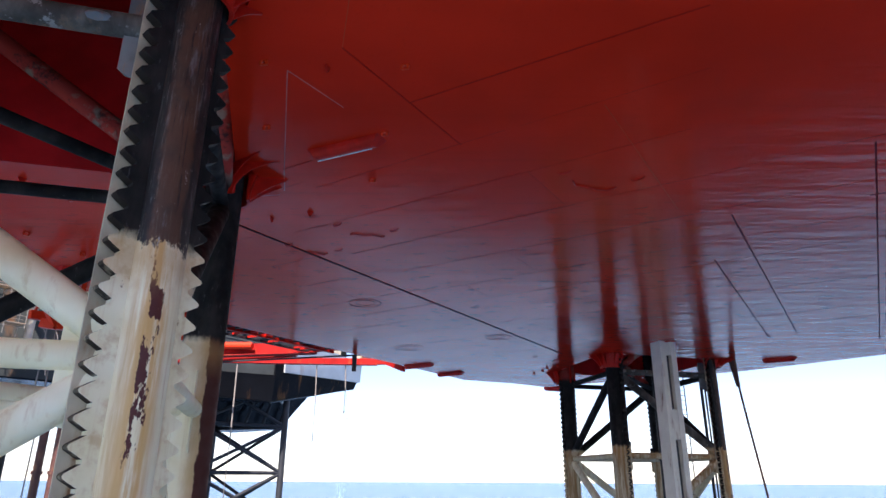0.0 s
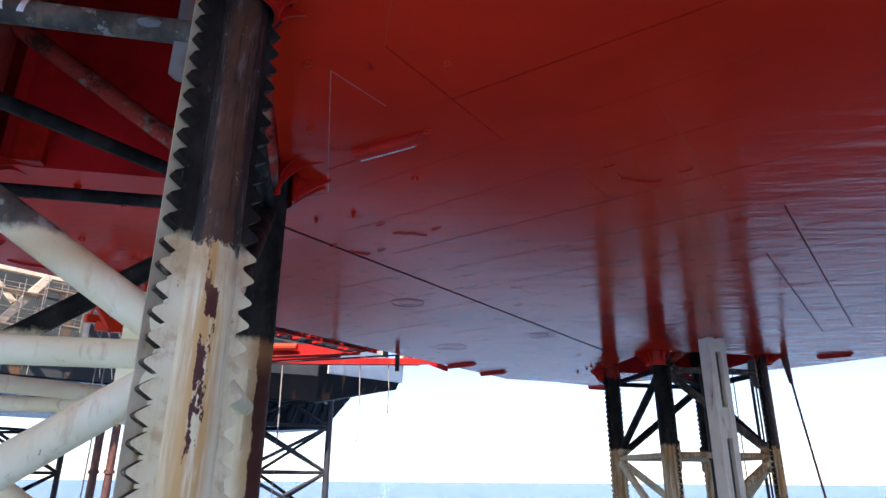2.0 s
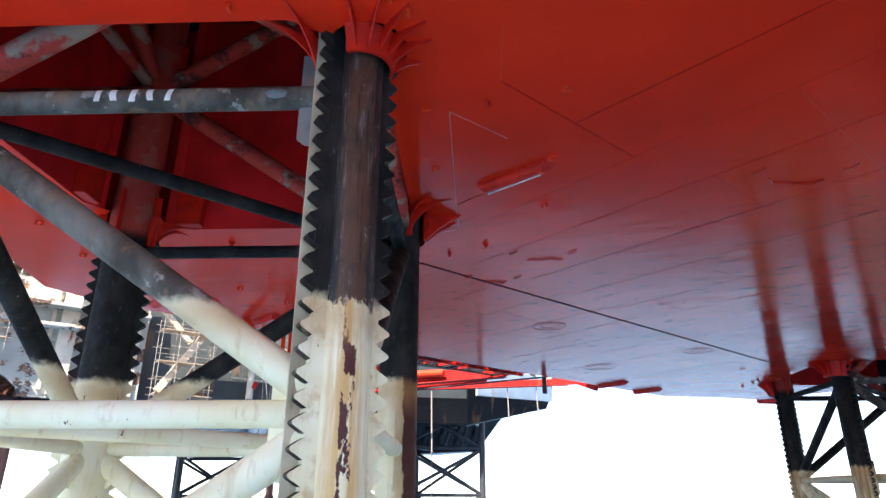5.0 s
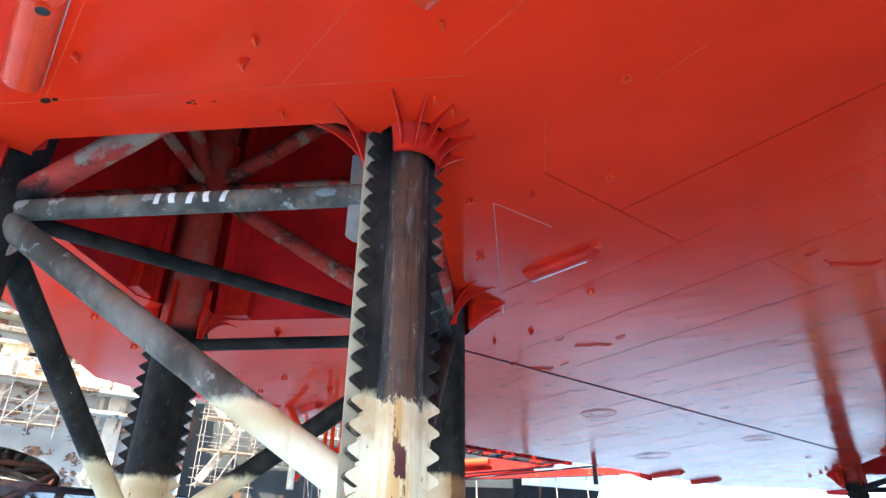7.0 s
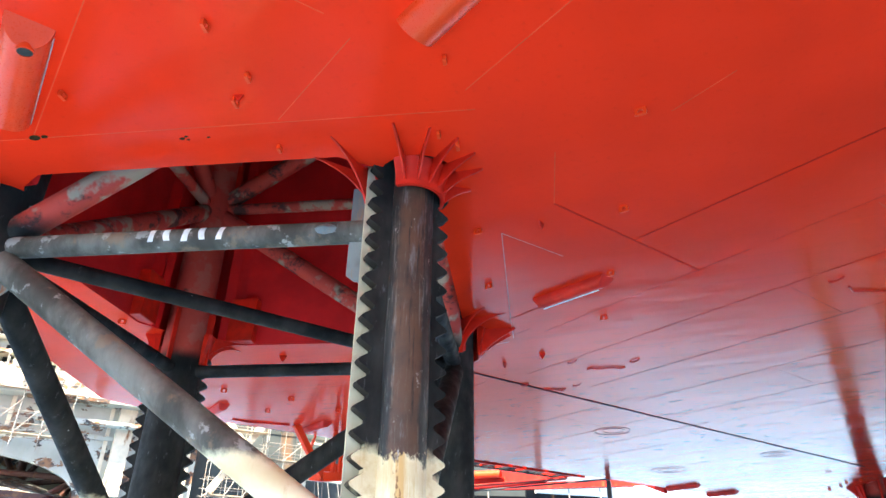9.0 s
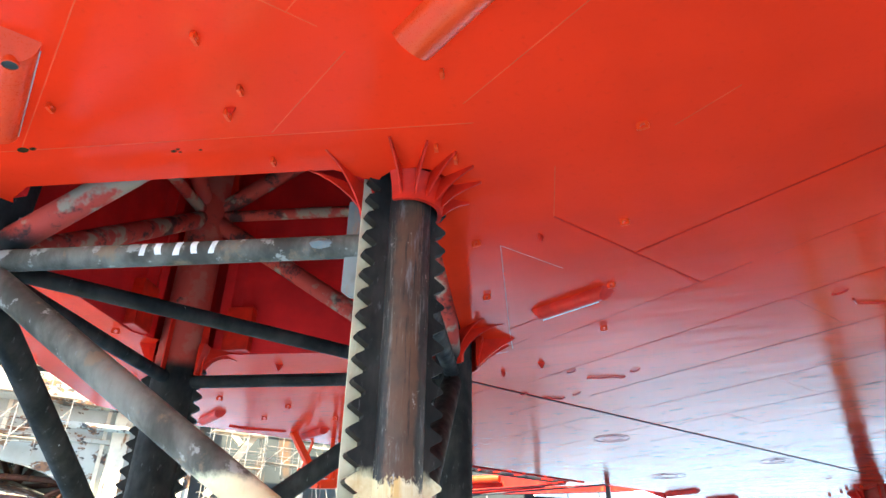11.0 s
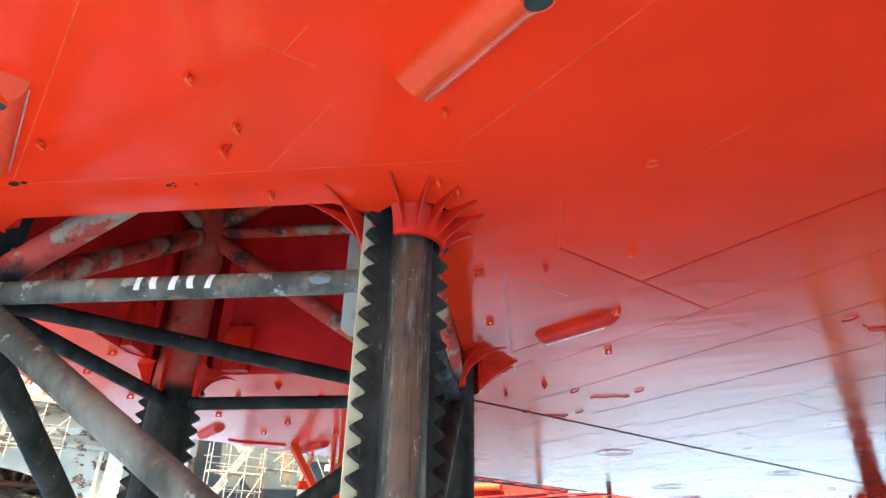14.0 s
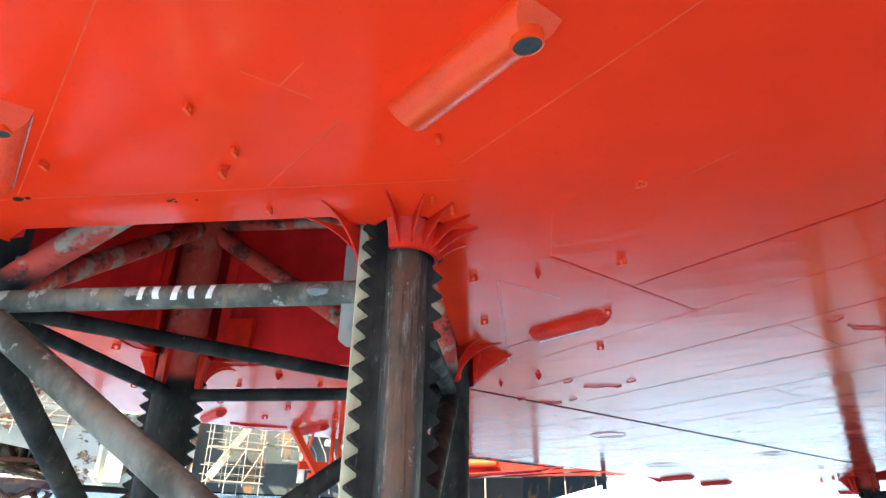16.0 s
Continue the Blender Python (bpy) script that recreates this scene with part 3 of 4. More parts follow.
def make_leg():
    leg = tagged(empty("jack_up_leg", leg_frame(NEAR_LEG)), "square lattice rig leg, black tar above rusty cream paint", "rig leg", "legs of the rig")
    for name, c in CORNERS.items():
        material = {"front": LEG_FRONT, "back": LEG_BACK, "right": LEG_RUSTY}.get(name, LEG)
        chord = part("chord", tube((*c, FOOT), (*c, HEAD), SHELL[name], seg=40), material, leg, "thick tubular chord with rack teeth")
        for side in (1, -1) if name != "right" else (1,):
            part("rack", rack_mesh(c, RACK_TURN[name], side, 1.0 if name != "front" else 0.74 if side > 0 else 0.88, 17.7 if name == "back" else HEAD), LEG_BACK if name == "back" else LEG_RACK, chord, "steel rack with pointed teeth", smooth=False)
        # a straight backing bar behind the outer teeth
        if name == "front":
            m = Matrix.Translation((*c, 0)) @ Matrix.Rotation(radians(RACK_TURN[name] + 180), 4, "Z")
            part("backing_bar", box((0.36, 0.03, HEAD - FOOT), m @ Matrix.Translation((0.53, -0.14, (HEAD + FOOT) / 2))), TAN_BAR, chord, "rust-stained pale straight bar behind the rack teeth", smooth=False)
    ring = ("front", "right", "back", "left")
    for k, z in enumerate(NODES_Z):
        for a, b in zip(ring, ring[1:] + ring[:1]):
            brace(leg, a, z, b, z, 0.185 if "front" in (a, b) else 0.16, LEG_OVER if z > 18 else LEG_DUSTY if {a, b} == {"front", "left"} else LEG_CLEAN)
        brace(leg, "left", z, "right", z, 0.15, LEG_OVER if z > 18 else LEG_CLEAN)
        # zigzag: even levels meet at left and right, odd ones at front and back
        if k + 1 < len(NODES_Z):
            low, high = (("left", "right"), ("front", "back")) if k % 2 == 0 else (("front", "back"), ("left", "right"))
            for a in low:
                for b in high:
                    brace(leg, a, z, b, NODES_Z[k + 1], 0.24, LEG_OVER if z > 16 else LEG_DUSTY if {a, b} == {"front", "left"} else LEG_CLEAN)
        # gusset plates at the chords
        for name, (x, y) in CORNERS.items():
            sx, sy = -math.copysign(1, x), -math.copysign(1, y)
            w0 = 0.95 if name == "front" else 0.72
            out = [(0.3, z - 0.95), (w0 - 0.12, z - 0.85), (w0, z - 0.75), (w0, z + 0.80), (0.3, z + 0.85)]
            look_ = (LUG_RED if name == "back" else GUSSET) if z > 16 else LEG
            if name == "back" and z > 16:
                out = [(u, w + 0.75) for u, w in out]
            part("gusset_plate", prism([(sx * u, w) for u, w in out], 0.035, Matrix.Translation((x, y, 0))), look_, leg, smooth=False)
            out = [(min(u, 0.72), w) for u, w in out]
            look_ = LEG if name in ("front", "right") else look_
            part("gusset_plate", prism([(sy * u, w) for u, w in out], 0.035, Matrix.Translation((x, y, 0)) @ Matrix.Rotation(math.pi / 2, 4, "Z")), look_, leg, smooth=False)
    return leg


near_leg = make_leg()
bm = bmesh.new()
rim = [(0.0, 0.09), (0.17, 0.06), (0.26, 0.0), (0.17, -0.07), (0.0, -0.11), (-0.15, -0.07), (-0.24, 0.0), (-0.15, 0.06)]
ring = [bm.verts.new((2.25 + u, -LEG_HALF - 0.15 - 0.02 * abs(w) / 0.11, NODES_Z[4] + w)) for u, w in rim]
tip = bm.verts.new((2.25, -LEG_HALF - 0.27, NODES_Z[4] - 0.02))
for k in range(len(ring)):
    bm.faces.new((ring[k], ring[(k + 1) % len(ring)], tip))
bm.faces.new(ring[::-1])
part("joint_cap", bm, GUSSET, near_leg, "grey pointed cap at a brace joint", smooth=False)
copy_thing(near_leg, leg_frame(FAR_LEG) @ Matrix.Diagonal((0.94, 1, 1, 1)))
copy_thing(near_leg, leg_frame(THIRD_LEG))

# unseen closed boxes added over the wells, to keep skylight out of them
def well_light_cap(centre):
    house = tagged(empty("well_light_cap", leg_frame(centre) @ Matrix.Translation((0, 0, DECK))), "added closed red box over a leg well, keeping skylight out", "jack house", "jack houses")
    for q in range(4):
        m = Matrix.Rotation(q * math.pi / 2, 4, "Z") @ Matrix.Translation((0, -4.9, 3.0))
        part("wall", box((9.9, 0.1, 6.0), m, 0.02), LUG_RED, house, smooth=False)
    part("roof", box((10.2, 10.2, 0.2), Matrix.Translation((0, 0, 6.1)), 0.03), LUG_RED, house, smooth=False)


for c in (NEAR_LEG, FAR_LEG, THIRD_LEG):
    well_light_cap(c)

# brush strokes on the front face's upper brace: five uneven plain bars
node = NODES_Z[4]
for k, (dx, w, tall, lean) in enumerate(((0.0, 0.15, 0.20, 0.02), (0.27, 0.17, 0.19, -0.02), (0.56, 0.17, 0.22, 0.03), (0.86, 0.16, 0.20, -0.01), (1.14, 0.15, 0.21, 0.04))):
    bm, rows = bmesh.new(), []
    for j in range(6):
        a = radians(-44 + 76 * j / 5) * tall / 0.21 + radians(192)
        y, z = 0.189 * math.cos(a), -0.189 * math.sin(a)
        u = -0.66 + dx + lean * j / 5
        ragged = 0.012 * math.sin(7 * j + 3 * k)
        rows.append([bm.verts.new((u + ragged, -LEG_HALF + y, node + z)), bm.verts.new((u + 0.62 * w + ragged * 0.5, -LEG_HALF + y, node + z))])
    for r0, r1 in zip(rows, rows[1:]):
        bm.faces.new((r0[0], r0[1], r1[1], r1[0]))
    part("painted_bar", bm, WHITE_STROKES, near_leg, "uneven white brush-painted bar")

# ---- fittings welded to the bottom ----
HULL_X = Matrix.Rotation(radians(HULL_TURN - 90), 4, "Z")      # x runs across the hull's long axis


def half_pipe(a, b, r=0.23, bore=True, paint=PIPE_RED, lip=False, wide=1.0):
    """A half-round casing under the plating, with slanted ends and a bore near one end."""
    a, b = Vector((*a, KEEL)), Vector((*b, KEEL))
    d = b - a
    m = Matrix.Translation(a) @ Matrix.Rotation(math.atan2(d.y, d.x), 4, "Z")
    bm = bmesh.new()
    n, rows = 16, []
    for x, slant in ((0.0, 0.10), (d.length, -0.22)):
        rows.append([bm.verts.new(m @ Vector((x + slant * math.sin(t), r * math.cos(t), 0.004 - r * math.sin(t)))) for t in (math.pi * k / n for k in range(n + 1))])
    for k in range(n):
        bm.faces.new((rows[0][k], rows[0][k + 1], rows[1][k + 1], rows[1][k]))
    bm.faces.new(rows[0])
    bm.faces.new(rows[1][::-1])
    casing = part("half_round_casing", bm, paint, hull, "orange-red half-round casing with an open bore" if bore else "red half-round casing with slanted ends")
    # white strip on the casing's outline: bright sheen added as geometry
    if lip:
        t = radians(66)
        part("gleam_strip", box((d.length * 0.78, 0.035, 0.012), m @ Matrix.Translation((d.length * 0.44, (r + 0.002) * math.cos(t), -(r + 0.002) * math.sin(t))) @ Matrix.Rotation(t - math.pi / 2, 4, "X")), WHITE_STROKES, casing, "white strip in place of the sheen along the casing's edge", smooth=False)
    # pale metal strip stands in for the highlight along the casing's foot
    part("gleam_strip", box((d.length * 0.9, 0.016, 0.02), m @ Matrix.Translation((d.length * 0.48, r + 0.004, -0.006))), STRIP_GLEAM, casing, smooth=False)
    if bore:
        t = radians(100)
        axis = Vector((0, -math.cos(t), -math.sin(t)))
        mid = Vector((d.length * 0.88, 0, 0)) + axis * (r - 0.02)
        bm = bmesh.new()
        q = axis.to_track_quat("Z", "Y")
        prof = ((0.172, -0.09), (0.162, 0.030), (0.140, 0.036), (0.135, -0.03))
        rings = [[bm.verts.new(m @ (mid + q @ Vector((wide * rr * math.cos(w), wide * rr * math.sin(w), h)))) for w in (math.tau * k / 24 for k in range(24))] for rr, h in prof]
        for r0, r1 in zip(rings, rings[1:]):
            for k in range(24):
                bm.faces.new((r0[k], r0[(k + 1) % 24], r1[(k + 1) % 24], r1[k]))
        part("bore_rim", bm, PIPE_RED, casing)
        # no opening is cut; a dark disc stands for the shade inside the bore
        bm = bmesh.new()
        bmesh.ops.create_circle(bm, cap_ends=True, radius=0.142 * wide, segments=24, matrix=m @ Matrix.Translation(mid + axis * 0.026) @ q.to_matrix().to_4x4())
        part("bore", bm, HOLE, casing, "dark disc for the shaded inside of the bore")


half_pipe((-2.62, 5.46), (-0.78, 4.42), 0.27)
half_pipe((-8.72, 4.90), (-6.80, 3.70), 0.27, wide=0.62)
# redder paint than the near casings: this one's shade is in the colour
half_pipe((-3.22, 13.80), (-1.50, 13.00), 0.20, False, LUG_RED, True)
for a, b in (((20.04, 41.2), (21.75, 40.2)), ((-2.8, 44.2), (-0.9, 43.0)), ((-0.6, 47.5), (1.2, 46.4)), ((-17.6, 20.0), (-16.0, 19.0)), ((-15.6, 23.5), (-13.8, 22.5))):
    half_pipe(a, b, 0.2, False, LUG_RED)


def ring_plate(w, h, hole, thick):
    """An upright lug, round below, with a hole through it; its top edge is at z = 0."""
    bm = bmesh.new()
    outer, inner = [], []
    for k in range(20):
        t = math.tau * k / 20
        x, z = math.cos(t), math.sin(t)
        outer.append((w / 2 * max(-1, min(1, 1.15 * x)), -h * 0.55 + h * 0.55 * max(-0.82, min(1.0, 1.2 * z))))
        inner.append((hole * x, -h * 0.58 + hole * z))
    layers = [[bm.verts.new((x, y, z)) for x, z in loop] for y in (-thick / 2, thick / 2) for loop in (outer, inner)]
    fo, fi, bo, bi = layers
    for k in range(20):
        j = (k + 1) % 20
        bm.faces.new((fo[k], fo[j], fi[j], fi[k]))
        bm.faces.new((bo[j], bo[k], bi[k], bi[j]))
        bm.faces.new((fo[j], fo[k], bo[k], bo[j]))
        bm.faces.new((fi[k], fi[j], bi[j], bi[k]))
    return bm


lug_mesh = finish("padeye", ring_plate(0.16, 0.12, 0.038, 0.045), PIPE_RED, hull, True)
lug_mesh.matrix_local = pose(-0.28, 7.82, KEEL + 0.005, 0, 0, -5)
tagged(lug_mesh, "small red welded lifting lug with a hole")


def lug(x, y, turn, size=1.0):
    ob = new("padeye", lug_mesh.data)
    ob.parent = hull
    ob.matrix_local = pose(x, y, KEEL + 0.005, 0, 0, turn) @ Matrix.Diagonal((size, 1, size, 1))
    tagged(ob, "small red welded lifting lug with a hole")


for x, y in ((-0.84, 10.31), (-3.43, 10.19), (-3.98, 12.52), (-1.43, 12.76), (-1.95, 15.13), (-12.76, 15.73), (-10.35, 16.39)):
    lug(x, y, -8)
for x, y, size in ((-2.44, 5.99, 0.8), (-4.94, 5.38, 0.9), (-5.38, 5.70, 1.1), (-7.51, 4.78, 0.9), (-5.43, 6.82, 0.9), (-3.06, 7.34, 0.8), (-2.89, 7.67, 1.0), (-4.88, 4.47, 1.0)):
    lug(x, y, 104, size * 0.95)
for x, y in ((-13.17, 11.44), (-15.85, 14.72), (-17.44, 12.62), (-15.03, 12.4), (-14.77, 17.39), (-14.97, 20.15), (-13.19, 18.98), (-12.45, 20.93), (6.26, 46.7), (6.7, 45.4), (6.83, 44.2), (7.4, 43.3)):
    lug(x, y, 40, 1.2)


def fin_lug(x, y, turn, size=1.0):
    m = pose(x, y, KEEL, 0, 0, turn)
    part("fin_lug", prism([(-0.16 * size, 0.005), (0.16 * size, 0.005), (0.06 * size, -0.20 * size), (0.0, -0.26 * size), (-0.05 * size, -0.22 * size)], 0.03, m), LUG_RED, hull, "red triangular welded lug", smooth=False)


for x, y, turn, size in ((-2.29, 10.37, 75, 0.55), (-3.99, 17.35, 30, 0.6), (-5.2, 17.78, 75, 0.6), (-10.96, 15.15, 40, 0.7), (-5.30, 5.66, 20, 0.4)):
    fin_lug(x, y, turn, size)


def bent_bar(points, r=0.022):
    part("bent_bar", sweep([(x, y, KEEL - d) for x, y, d in points], r), LUG_RED, hull, "thin bent red bar")


def handle(x, y, half=0.16):
    m = HULL_X
    pts = [Vector((x, y, 0)) + m @ Vector((u * half, 0, 0)) for u in (-1, -0.8, -0.3, 0.3, 0.8, 1)]
    bent_bar([(p.x, p.y, d) for p, d in zip(pts, (0.0, 0.03, 0.045, 0.045, 0.03, 0.0))], 0.02)


for x, y in ((-3.35, 18.28), (-1.66, 18.72), (-5.21, 20.08), (-3.66, 20.58), (2.9, 14.72), (4.83, 15.06), (7.0, 41.0), (5.5, 40.2)):
    handle(x, y)
bent_bar([(-3.05, 19.1, 0.02), (-2.95, 19.0, 0.03), (-2.7, 19.15, 0.03), (-2.4, 19.1, 0.03), (-2.1, 19.3, 0.03), (-2.0, 19.25, 0.01)])
bent_bar([(-4.75, 20.7, 0.02), (-4.5, 20.85, 0.03), (-4.2, 21.0, 0.03), (-4.1, 20.9, 0.01)])
bent_bar([(3.2, 15.2, 0.02), (3.3, 15.45, 0.03), (3.6, 15.55, 0.03), (3.9, 15.7, 0.03), (4.2, 15.75, 0.03), (4.4, 15.6, 0.01)])
bent_bar([(-17.2, 21.0, 0.02), (-16.9, 21.5, 0.03), (-16.2, 22.0, 0.03), (-15.6, 22.5, 0.02)], 0.035)
# chipped spots by the long weld
for x, y, w in ((-6.69, 6.15, 0.05), (-6.60, 6.13, 0.035), (-6.62, 6.2, 0.03), (-6.30, 6.26, 0.03), (-8.76, 5.36, 0.10), (-8.6, 5.39, 0.06)):
    bm = bmesh.new()
    bmesh.ops.create_cone(bm, cap_ends=True, segments=9, radius1=w, radius2=w * 0.8, depth=0.006, matrix=Matrix.Translation((x, y, KEEL - 0.001)) @ Matrix.Diagonal((1, 0.6, 1, 1)))
    part("paint_chip", bm, CHIP, hull, "dark chip in the red paint")

# ---- beside the far leg: a slotted column, hose, ladder and pipes ----
column = tagged(empty("slotted_column", pose(11.98, 35.75, 0, 0, 0, 22)), "tall cream steel column with long slots under the hull", "column")
W = 1.06
for sx in (-1, 1):
    part("side_plate", box((0.36, 0.8, 34.0), Matrix.Translation((sx * (W / 2 - 0.18), 0, 1.0)), 0.02), COLUMN_WHITE, column, smooth=False)
z = 17.95
for k, (solid, gap) in enumerate(((0.7, 2.9), (1.55, 3.2), (1.8, 3.4), (1.8, 3.4), (1.8, 3.4), (1.8, 3.2))):
    part("cross_plate", box((0.34, 0.76, solid), Matrix.Translation((0, 0, z - solid / 2)), 0.02), COLUMN_WHITE, column, smooth=False)
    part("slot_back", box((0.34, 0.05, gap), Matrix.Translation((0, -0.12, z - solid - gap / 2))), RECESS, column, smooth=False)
    z -= solid + gap
hose = tagged(empty("hanging_hose"), "long dark red hose hanging from the hull", "hose")
part("hose", sweep([(18.25, 41.5, 18.0), (18.4, 41.5, 16.9), (18.6, 41.5, 15.0), (19.2, 41.5, 10), (19.7, 41.5, 4), (20.0, 41.5, -1)], 0.07), BROWN_STEEL, hose)
part("end_cone", tube((18.25, 41.5, 18.0), (18.42, 41.5, 16.4), 0.22, 0.12), BROWN_STEEL, hose)
ladder = tagged(empty("ladder", pose(15.75, 44.2, 0, 0, 0, 18)), "dark vertical steel ladder inside the far leg", "ladder")
for sx in (-0.25, 0.25):
    part("rail", tube((sx, 0, -2), (sx, 0, 18.0), 0.035, seg=8), DARK_STEEL, ladder)
for k in range(62):
    part("rung", tube((-0.25, 0, -1.5 + 0.31 * k), (0.25, 0, -1.5 + 0.31 * k), 0.016, seg=6), DARK_STEEL, ladder)
for x, y, r in ((17.03, 44.0, 0.10), (17.35, 44.2, 0.06), (13.9, 44.0, 0.12)):
    pipe = tagged(empty("riser_pipe"), "thin dark vertical pipe beside the far leg", "pipe", "riser pipes")
    part("pipe", tube((x, y, -2), (x, y, 18.02), r, seg=12), DARK_STEEL, pipe)
    part("clamp", tube((x, y, 12.0), (x, y, 12.2), r * 1.6, seg=12), DARK_STEEL, pipe)

# ---- red outboard girders and pipework along the hull's edge ----
EDGE0, EDGE1 = Vector((-19.2, 19.4, 0)), Vector((1.4, 50.2, 0))
ALONG = (EDGE1 - EDGE0).normalized()
OUT = Vector((-ALONG.y, ALONG.x, 0))


def edge_point(s, out, z):
    p = EDGE0.lerp(EDGE1, s) + OUT * out
    return Vector((p.x, p.y, z))


def beam(p, q, w, h):
    d = q - p
    m = Matrix.Translation((p + q) / 2) @ d.to_track_quat("X", "Z").to_matrix().to_4x4()
    return box((d.length, w, h), m, 0.015)


girder = tagged(empty("outboard_walkway"), "red steel walkway girder along the hull edge", "walkway")
def beam_z(s):
    return 16.9 + 1.74 * (s - 0.17) if s < 0.39 else min(17.98, 16.5 + 4.74 * (s - 0.437))


part("lower_beam", beam(edge_point(0.17, 1.2, beam_z(0.17)), edge_point(0.36, 1.2, beam_z(0.36)), 0.25, 0.35), PIPE_RED, girder, smooth=False)
OUTER0, OUTER1 = Vector((-20.42, 46.81, 18.9)), Vector((-4.47, 47.51, 18.9))
part("lower_beam", beam(OUTER0, OUTER1, 0.3, 0.42), GIRDER_RED, girder, smooth=False)
part("end_bar", beam(OUTER1, Vector((-3.0, 46.2, 18.15)), 0.3, 0.36), GIRDER_RED, girder, smooth=False)
part("toe_plate", beam(OUTER0 + Vector((6.5, 0.1, -0.24)), OUTER1 + Vector((-0.6, 0, -0.24)), 0.5, 0.05), GIRDER_RED, girder, smooth=False)
for k in range(9):
    p = OUTER0.lerp(OUTER1, 0.35 + 0.075 * k)
    part("web_stiffener", box((0.05, 0.36, 0.40), Matrix.Translation(p), 0.01), GIRDER_RED, girder, smooth=False)
part("arm", prism([(0.0, -0.55), (9.37, -0.22), (9.37, 0.16), (6.6, 0.40), (0.0, 0.42)], 0.5, Matrix.Translation((-17.9, 42.53, 18.75)) @ Matrix.Rotation(radians(-1.1), 4, "Z")), GIRDER_RED, girder, "tapered red arm", smooth=False)
part("arm_flange", beam(Vector((-17.9, 42.3, 18.2)), Vector((-8.6, 42.1, 18.5)), 0.75, 0.07), GIRDER_RED, girder, smooth=False)
part("pipe", tube((-18.9, 45.1, 18.45), (-10.0, 43.0, 18.55), 0.14, seg=12), GIRDER_RED, girder)
part("pipe", tube((-17.0, 42.0, 18.95), (-12.6, 41.7, 18.9), 0.24, seg=14), PIPE_RED, girder)
part("tie_bar", tube((-18.9, 45.6, 18.35), (-5.5, 41.0, 18.2), 0.06, seg=8), DARK_STEEL, girder)
part("edge_post", box((0.26, 0.26, 0.95), Matrix.Translation((-5.73, 40.3, 17.53)), 0.02), DARK_STEEL, girder, "dark square post below the hull edge", smooth=False)
for k in range(5):
    s = 0.17 + 0.055 * k
    part("bracket", beam(edge_point(s, -0.05, 17.98), edge_point(s + 0.004, 1.2, beam_z(s) + 0.1), 0.08, 0.14), PIPE_RED, girder, smooth=False)

far_rail = tagged(empty("edge_rail"), "thin red rail and block beyond the far hull edge", "rail")
part("rail", beam(Vector((5.07, 51.88, 18.25)), Vector((10.37, 55.99, 18.25)), 0.12, 0.16), GIRDER_RED, far_rail, smooth=False)
part("rail", beam(Vector((5.07, 51.88, 18.25)), Vector((6.0, 52.3, 18.12)), 0.12, 0.16), GIRDER_RED, far_rail, smooth=False)
part("block", tube((8.34, 54.99, 18.1), (10.22, 55.98, 18.1), 0.26, 0.26, 14), LUG_RED, far_rail)

# a cluttered working platform outboard of the hull's edge
staging = tagged(empty("outboard_platform"), "dark cluttered work platform outboard of the hull edge", "platform")
random.seed(12)
for k in range(21):
    s = 0.37 + 0.0145 * k
    part("joist", beam(edge_point(s, 0.02, 18.45), edge_point(s + 0.012, 4.4, 18.75), 0.10, 0.24), random.choice((DARK_STEEL, DARK_STEEL, LUG_RED)), staging, smooth=False)
    if random.random() < 0.75:
        part("deck_plate", beam(edge_point(s, 0.3, 18.62), edge_point(s + 0.012, 2.0 + 2.2 * random.random(), 18.8), 0.56, 0.04), DARK_STEEL, staging, smooth=False)
for out, z in ((0.6, 18.3), (2.4, 18.4), (4.2, 18.55)):
    part("girder", beam(edge_point(0.36, out, z + 0.1), edge_point(0.675, out, z + 0.1), 0.16, 0.22), LUG_RED if 1 < out < 3 else DARK_STEEL, staging, smooth=False)
for k in range(16):
    s = 0.37 + 0.018 * k
    part("rail_post", tube(edge_point(s, 4.3, 18.6), edge_point(s + 0.004, 4.4, 19.7), 0.03, seg=6), SCAFFOLD if k % 3 else LUG_RED, staging)
for z in (19.2, 19.7):
    part("rail", tube(edge_point(0.37, 4.35, z), edge_point(0.66, 4.35, z), 0.025, seg=6), SCAFFOLD, staging)
for k in range(7):
    p = edge_point(0.39 + 0.035 * k, 3.2, 18.9)
    part("strut", tube(p, p + Vector((0.5 * (-1) ** k, 0.9, 1.2)), 0.07, seg=8), LUG_RED if k % 2 else CREAM_STEEL, staging)
frame_ = tagged(empty("hanging_pipe_frame"), "orange pipe frame hanging below the hull edge", "pipe frame")
A, B, C = Vector((-15.35, 22.6, 18.0)), Vector((-14.7, 23.9, 16.15)), Vector((-12.0, 26.9, 16.55))
part("diagonal", beam(A, B, 0.22, 0.26), PIPE_RED, frame_, smooth=False)
part("bottom_beam", beam(B, C, 0.3, 0.34), PIPE_RED, frame_, smooth=False)
part("bottom_beam", beam(B + Vector((-0.5, -0.1, 0.05)), B, 0.3, 0.34), PIPE_RED, frame_, smooth=False)
for dx in (0.0, 0.22, 0.5):
    p = B + Vector((0.25 + dx, 0.35 + dx * 0.9, 0))
    part("pipe", tube(p, p + Vector((0, 0, 1.9)), 0.09, seg=14), PIPE_RED, frame_)
part("diagonal", beam(B + Vector((2.2, 2.6, 0.2)), B + Vector((1.2, 1.5, 1.9)), 0.2, 0.2), PIPE_RED, frame_, smooth=False)
